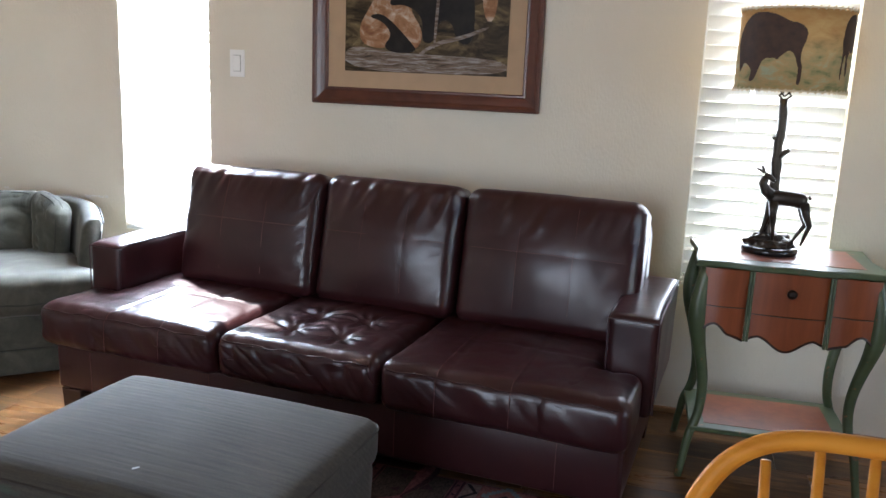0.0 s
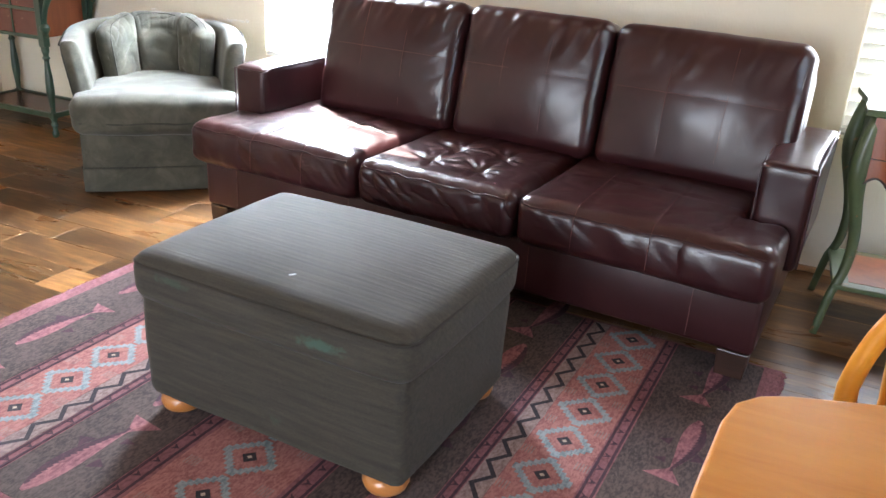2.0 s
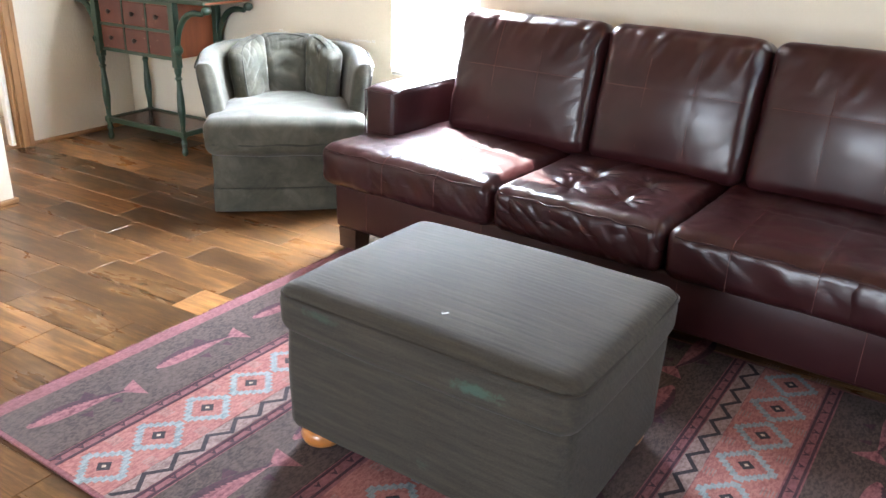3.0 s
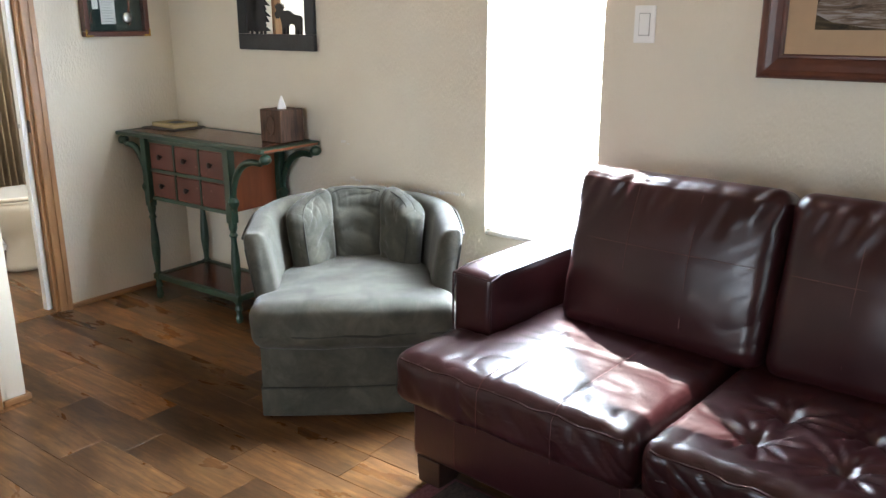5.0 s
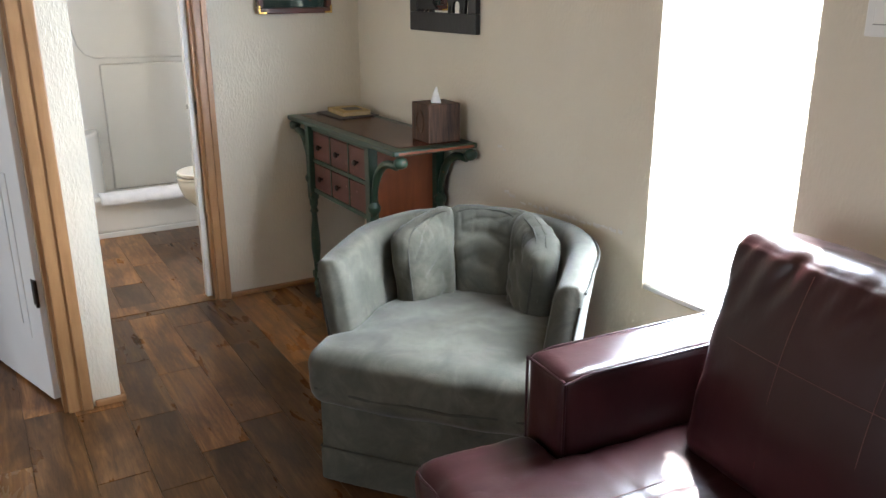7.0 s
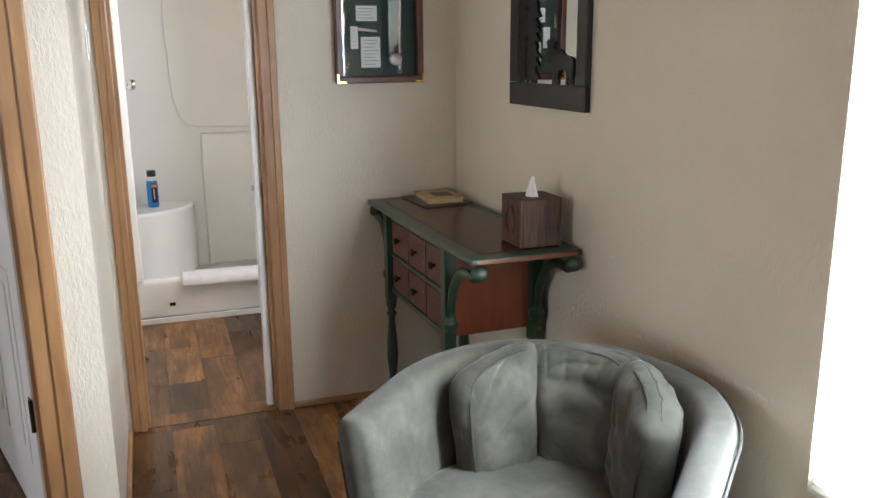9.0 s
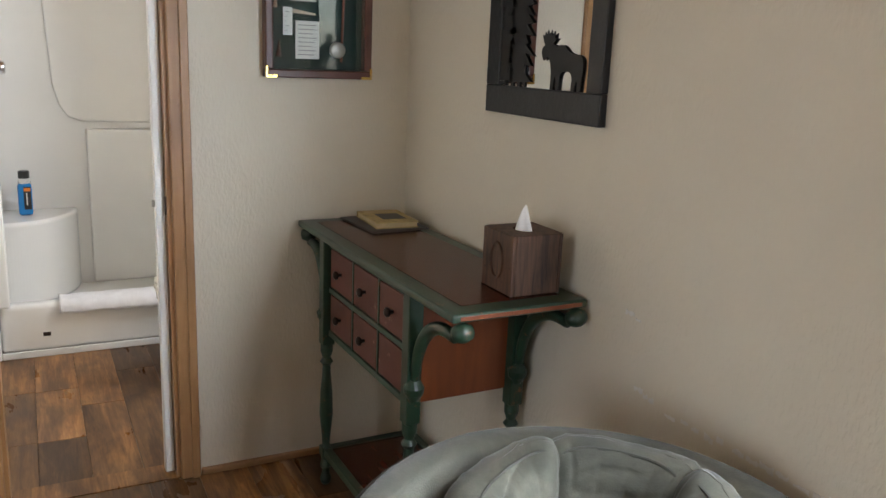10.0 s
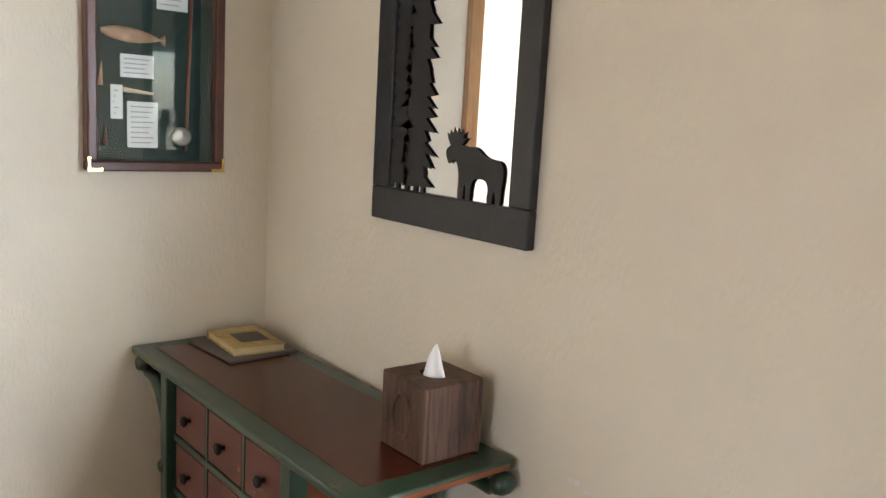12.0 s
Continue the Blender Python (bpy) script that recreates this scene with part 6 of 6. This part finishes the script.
def mirror():
    x0, x1, z0, h = -3.942, -3.452, 1.197, 0.74
    root = thing("wall_mirror", "black framed mirror with pine tree and moose cutouts", "mirror", pose(x0, YN - 0.001, z0))
    w = x1 - x0
    bl, br, bb = 0.060, 0.054, 0.070
    for name, r in (("frame_bottom", (0, w, -0.020, 0, 0, bb)), ("frame_top", (0, w, -0.020, 0, h - bb, h)), ("frame_side", (0, bl, -0.020, 0, bb + 0.0005, h - bb - 0.0005)), ("frame_side", (w - br, w, -0.020, 0, bb + 0.0005, h - bb - 0.0005))):
        part(name, boxes(r, bevel=0.003), M_BLACKFRAME, root)
    part("mirror_glass", boxes((bl - 0.004, w - br + 0.004, -0.010, -0.004, bb - 0.004, h - bb + 0.004)), M_MIRROR, root, "silvered mirror glass")

    def cut(name, pts, label):
        bm = prism(pts, 0, 0.002)
        part(name, moved(bm, pose(0, -0.0135, 0, 90)), M_SILHOUETTE, root, label)
    rng = random.Random(7)
    for cx, top, half in ((0.090, 0.67, 0.052), (0.146, 0.67, 0.066)):
        pts = []
        levels = 25
        base = bb - 0.004
        for i in range(levels):
            f = i / levels
            z = base + 0.03 + (top - base - 0.03) * f
            s = half * (1 - f * 0.30)
            pts += [(cx + s * (0.50 + 0.55 * rng.random()), z - 0.010 - 0.012 * rng.random()), (cx + s * (0.36 + 0.22 * rng.random()), z + 0.004 + 0.006 * rng.random())]
        pts.append((cx, top))
        for i in range(levels - 1, -1, -1):
            f = i / levels
            z = base + 0.03 + (top - base - 0.03) * f
            s = half * (1 - f * 0.30)
            pts += [(cx - s * (0.40 + 0.2 * rng.random()), z + 0.006), (cx - s * (0.60 + 0.4 * rng.random()), z - 0.008 - 0.010 * rng.random())]
        cut("pine_tree_cutout", pts, "black cut-metal pine tree")
    for x in (0.085, 0.118, 0.148, 0.172):
        part("trunk_cutout", boxes((x - 0.006, x + 0.006, -0.0135, -0.0115, bb - 0.003, bb + 0.10)), M_SILHOUETTE, root)
    mx, mz = 0.246, bb - 0.004
    body = [(0.004, 0.099), (0.000, 0.089), (0.005, 0.078), (0.011, 0.068), (0.019, 0.073), (0.025, 0.079), (0.034, 0.074), (0.040, 0.062), (0.044, 0.045), (0.045, 0.022), (0.043, 0.0), (0.055, 0.0), (0.058, 0.026), (0.062, 0.036), (0.066, 0.022), (0.066, 0.0), (0.078, 0.0), (0.079, 0.036), (0.090, 0.047), (0.112, 0.047), (0.123, 0.043), (0.129, 0.030), (0.126, 0.016), (0.127, 0.0), (0.139, 0.0), (0.141, 0.018), (0.147, 0.030), (0.150, 0.015), (0.150, 0.0), (0.162, 0.0), (0.164, 0.030), (0.168, 0.057), (0.166, 0.075), (0.154, 0.084), (0.130, 0.085), (0.110, 0.090), (0.095, 0.102), (0.080, 0.106), (0.064, 0.102), (0.050, 0.106), (0.034, 0.108), (0.016, 0.106)]
    cut("moose_cutout", rounded([(mx + x, mz + z) for x, z in body], 1), "black cut-metal moose")
    palm = [(0.014, 0.104), (0.006, 0.116), (0.002, 0.128), (0.010, 0.124), (0.012, 0.134), (0.019, 0.127), (0.024, 0.139), (0.030, 0.128), (0.038, 0.137), (0.041, 0.126), (0.052, 0.132), (0.050, 0.119), (0.060, 0.120), (0.050, 0.110), (0.040, 0.104)]
    cut("antler_cutout", [(mx + x, mz + z) for x, z in palm], "black cut-metal antlers")


mirror()

wall_n = bpy.data.objects["wall_north"]
rng_s = random.Random(11)


def scuff(x0, x1, z0, z1, n):
    """Short dry rub marks where furniture has touched the wall."""
    for i in range(n):
        f = i / n
        x, z = x0 + (x1 - x0) * f + rng_s.uniform(-0.008, 0.008), z0 + (z1 - z0) * f + rng_s.uniform(-0.004, 0.004)
        l, t = (x1 - x0) / n * rng_s.uniform(0.45, 1.0), rng_s.uniform(0.004, 0.010)
        pts = [(x + l * k / 6, z + t * rng_s.uniform(0.2, 1.0)) for k in range(7)] + [(x + l * k / 6, z - t * rng_s.uniform(0.2, 1.0)) for k in range(6, -1, -1)]
        part("scuff_mark", moved(prism(pts, 0, 0.0008), pose(0, YN - 0.0003, 0, 90)), M_SCUFF, wall_n)


scuff(-3.33, -3.27, 0.822, 0.806, 2)
scuff(-3.29, -3.20, 0.665, 0.655, 3)
scuff(-3.18, -2.66, 0.650, 0.668, 15)

# ---- bathroom ----
def shower():
    root = thing("shower_stall", "white moulded fibreglass shower stall with a corner seat", "shower", pose(0, 0, 0))
    xf, xb, y0, y1 = -5.77, -6.56, 1.965, 3.19
    part("threshold", boxes((xf - 0.075, xf, y0 + 0.03, y1, 0.022, 0.232), bevel=0.022, seg=4), M_FIBRE, root, smooth=True)
    part("floor_trim", boxes((xf + 0.001, xf + 0.014, y0 + 0.03, y1, 0.0, 0.030), bevel=0.003), M_WHITE, root)
    part("pan", boxes((xb, xf - 0.074, y0 + 0.03, y1, 0.0, 0.10), bevel=0.01), M_FIBRE, root)
    part("side_wall", boxes((xb, xf + 0.03, y0, y0 + 0.03, 0.0, 2.12), bevel=0.012, seg=3), M_FIBRE, root)
    part("side_wall", boxes((xb, xf, y1, y1 + 0.03, 0.0, 2.12), bevel=0.012, seg=3), M_FIBRE, root)
    part("rear_wall", boxes((xb - 0.03, xb, y0, y1 + 0.03, 0.0, 2.12), bevel=0.006), M_FIBRE, root)
    part("front_flange", boxes((xf - 0.005, xf + 0.032, y0 + 0.031, y0 + 0.075, 0.233, 2.12), bevel=0.010, seg=3), M_FIBRE, root)
    part("raised_panel", boxes((xb, xb + 0.018, y0 + 0.45, y1, 0.10, 0.905), bevel=0.015, seg=5), M_FIBRE, root, smooth=True)
    up = [(y0 + 0.30, 2.11), (y0 + 0.29, 1.5), (y0 + 0.31, 1.12), (y0 + 0.335, 1.02), (y0 + 0.37, 0.965), (y0 + 0.43, 0.94), (y1, 0.925), (y1, 2.11)]
    bm = prism(up, 0, 0.013, 0.010, 5)
    moved(bm, Matrix(((0, 0, 1, xb), (1, 0, 0, 0), (0, 1, 0, 0), (0, 0, 0, 1))))
    part("upper_panel", bm, M_FIBRE, root, smooth=False)
    quarter = [(0, 0)] + [(0.38 * math.cos(math.pi / 2 * i / 40), 0.36 * math.sin(math.pi / 2 * i / 40)) for i in range(41)]
    part("corner_seat", moved(prism(quarter, 0.10, 0.505, 0.02, 4), pose(xb, y0 + 0.03, 0)), M_FIBRE, root, smooth=False)
    part("maker_mark", boxes((xf + 0.0005, xf + 0.0015, 2.155, 2.185, 0.088, 0.106)), M_KNOB, root, "small dark maker's mark")
    part("shower_valve", moved(lathe([(0.04, 0), (0.04, 0.006), (0.018, 0.012), (0.018, 0.05), (0.030, 0.055), (0.030, 0.085), (0.014, 0.092)], 24), pose(-6.22, y0 + 0.03, 1.205, -90)), M_CHROME, root, "chrome shower valve", True)
    return root


shower()


def bottle():
    root = thing("shampoo_bottle", "blue shampoo bottle with a black cap and dark label", "bottle", pose(-6.40, 2.122, 0.505))
    part("body", moved(pillow(0.062, 0.062, 0.155, 0.014, 10), pose(0, 0, 0.0775)), M_BLUE, root, smooth=True)
    part("clear_neck", lathe([(0.028, 0.154), (0.026, 0.17), (0.022, 0.178)], 20), M_GLASS, root, smooth=True)
    part("cap", lathe([(0.025, 0.178), (0.025, 0.21), (0.022, 0.213)], 20), M_BLACKCAP, root, "black screw cap")
    lab = part("label_front", boxes((0.0315, 0.0325, -0.006, 0.026, 0.03, 0.14)), M_BLACKCAP, root, "black label")
    part("label_band", boxes((0.0326, 0.0331, -0.004, 0.024, 0.118, 0.134)), M_ORANGE, lab)
    part("label_mark", boxes((0.0326, 0.0331, 0.005, 0.010, 0.05, 0.11)), M_CARD, lab)


bottle()


def towel():
    root = thing("bath_mat_towel", "folded white terry towel hanging over the shower threshold", "towel", pose(0, 0, 0))
    bm = bmesh.new()
    ys = [2.225 + i * 0.012 for i in range(48)]
    prof = [(-5.915, 0.175), (-5.875, 0.228), (-5.85, 0.234), (-5.80, 0.234), (-5.765, 0.230), (-5.752, 0.215), (-5.750, 0.202), (-5.749, 0.190)]
    inner, outer = [], []
    for y in ys:
        wob = noise.noise(Vector((y * 9, 0.3, 0)))
        a, c = [], []
        for i, (x, z) in enumerate(prof):
            d = 0.012 + 0.006 * noise.noise(Vector((y * 14, i * 0.7, 2)))
            lower = 0.014 * wob if i in (0, len(prof) - 1) else 0
            nx, nz = ((-1, 0.2), (-0.6, 0.8), (0, 1), (0, 1), (0.6, 0.8), (1, 0.3), (1, 0), (1, 0))[i]
            a.append(bm.verts.new((x, y, z + lower)))
            c.append(bm.verts.new((x + nx * d, y, z + nz * d + lower)))
        inner.append(a)
        outer.append(c)
    m = len(prof)
    for j in range(len(ys) - 1):
        for i in range(m - 1):
            bm.faces.new((outer[j][i], outer[j][i + 1], outer[j + 1][i + 1], outer[j + 1][i]))
            bm.faces.new((inner[j][i], inner[j + 1][i], inner[j + 1][i + 1], inner[j][i + 1]))
        for i in (0, m - 1):
            bm.faces.new((inner[j][i], outer[j][i], outer[j + 1][i], inner[j + 1][i]))
    for j in (0, len(ys) - 1):
        for i in range(m - 1):
            bm.faces.new((inner[j][i], inner[j][i + 1], outer[j][i + 1], outer[j][i]))
    bmesh.ops.recalc_face_normals(bm, faces=bm.faces)
    part("cloth", bm, M_TOWEL, root, smooth=True)


towel()


def curtain():
    root = thing("shower_curtain", "tan shower curtain drawn to one side on its rod", "curtain", pose(0, 0, 0))
    part("rod", tube([(-5.74, 1.97, 1.98), (-5.74, 3.26, 1.98)], 0.012, 12), M_CHROME, root, "chrome curtain rod")
    bm = bmesh.new()
    cols = []
    n = 90
    for i in range(n + 1):
        f = i / n
        y = 2.80 + 0.29 * f
        col = []
        for k in range(15):
            q = k / 14
            z = 1.96 - 1.62 * q
            amp = 0.016 + 0.012 * q
            x = -5.74 + amp * math.sin(f * 2 * math.pi * 7 + 0.8 * math.sin(q * 3)) + 0.006 * noise.noise(Vector((f * 6, q * 3, 0)))
            col.append(bm.verts.new((x, y + 0.02 * q * (1 - f), z)))
        cols.append(col)
    for a, c in zip(cols, cols[1:]):
        for k in range(14):
            bm.faces.new((a[k], c[k], c[k + 1], a[k + 1]))
    bmesh.ops.solidify(bm, geom=bm.faces[:], thickness=0.002)
    part("cloth", bm, M_CURTAIN, root, smooth=True)
    for i in range(7):
        y = 2.815 + i * 0.043
        part("curtain_ring", tube([(-5.74 + 0.02 * math.cos(a), y, 1.972 + 0.024 * math.sin(a)) for a in [2 * math.pi * k / 16 for k in range(16)]], 0.002, 6, True), M_CHROME, root)


curtain()


def toilet():
    root = thing("toilet", "bone-white porcelain toilet with closed seat lid", "toilet", pose(-5.33, 2.82, 0))

    def oval(cx, cy, a, b0, b1, m=36):
        pts = []
        for i in range(m):
            t = 2 * math.pi * i / m
            y = math.sin(t)
            pts.append((cx + a * math.cos(t), cy + (b1 if y > 0 else b0) * y))
        return pts
    levels = ((0.0, 0.105, 0.165, 0.20, 0.02), (0.03, 0.10, 0.16, 0.20, 0.02), (0.14, 0.095, 0.15, 0.20, 0.03), (0.22, 0.115, 0.18, 0.20, 0.02), (0.29, 0.155, 0.23, 0.20, 0.0), (0.345, 0.178, 0.25, 0.20, 0.0), (0.385, 0.182, 0.255, 0.20, 0.0))
    bm = bmesh.new()
    rings = [[bm.verts.new((x, y, z)) for x, y in oval(0, cy, a, b0, b1)] for z, a, b0, b1, cy in levels]
    for p, q in zip(rings, rings[1:]):
        for i in range(36):
            bm.faces.new((p[i], p[(i + 1) % 36], q[(i + 1) % 36], q[i]))
    bm.faces.new(rings[0][::-1])
    bm.faces.new(rings[-1])
    part("bowl", bm, M_PORCELAIN, root, smooth=True)
    part("seat", prism(oval(0, 0, 0.186, 0.26, 0.19), 0.386, 0.402, 0.006, 3), M_PORCELAIN, root)
    part("lid", prism(oval(0, 0, 0.184, 0.258, 0.20), 0.405, 0.425, 0.008, 3), M_PORCELAIN, root)
    part("tank", pillow(0.42, 0.18, 0.36, 0.03, 10, lambda p, h: Vector((p.x * (1 + 0.1 * p.z), p.y + 0.32, p.z + 0.56))), M_PORCELAIN, root, smooth=True)
    part("tank_support", boxes((-0.11, 0.11, 0.17, 0.40, 0.0, 0.385), bevel=0.02, seg=3), M_PORCELAIN, root)
    part("tank_lid", boxes((-0.225, 0.225, 0.215, 0.425, 0.741, 0.765), bevel=0.008, seg=3), M_PORCELAIN, root)
    part("flush_lever", tube([(-0.16, 0.228, 0.68), (-0.16, 0.215, 0.68), (-0.10, 0.212, 0.675)], 0.006, 8), M_CHROME, root, "chrome flush lever")


toilet()
hook = thing("robe_hook", "dark wire hook on the bathroom wall", "hook", pose(-4.72, YH, 1.46))
part("hook_wire", tube([(0, 0.001, 0.06), (0, 0.01, 0.02), (0.0, 0.035, -0.01), (0.0, 0.06, -0.012), (0.0, 0.075, 0.012)], 0.0035, 8), M_KNOB, hook)
part("hook_plate", boxes((-0.012, 0.012, 0.0, 0.004, 0.02, 0.085), bevel=0.0015), M_KNOB, hook)
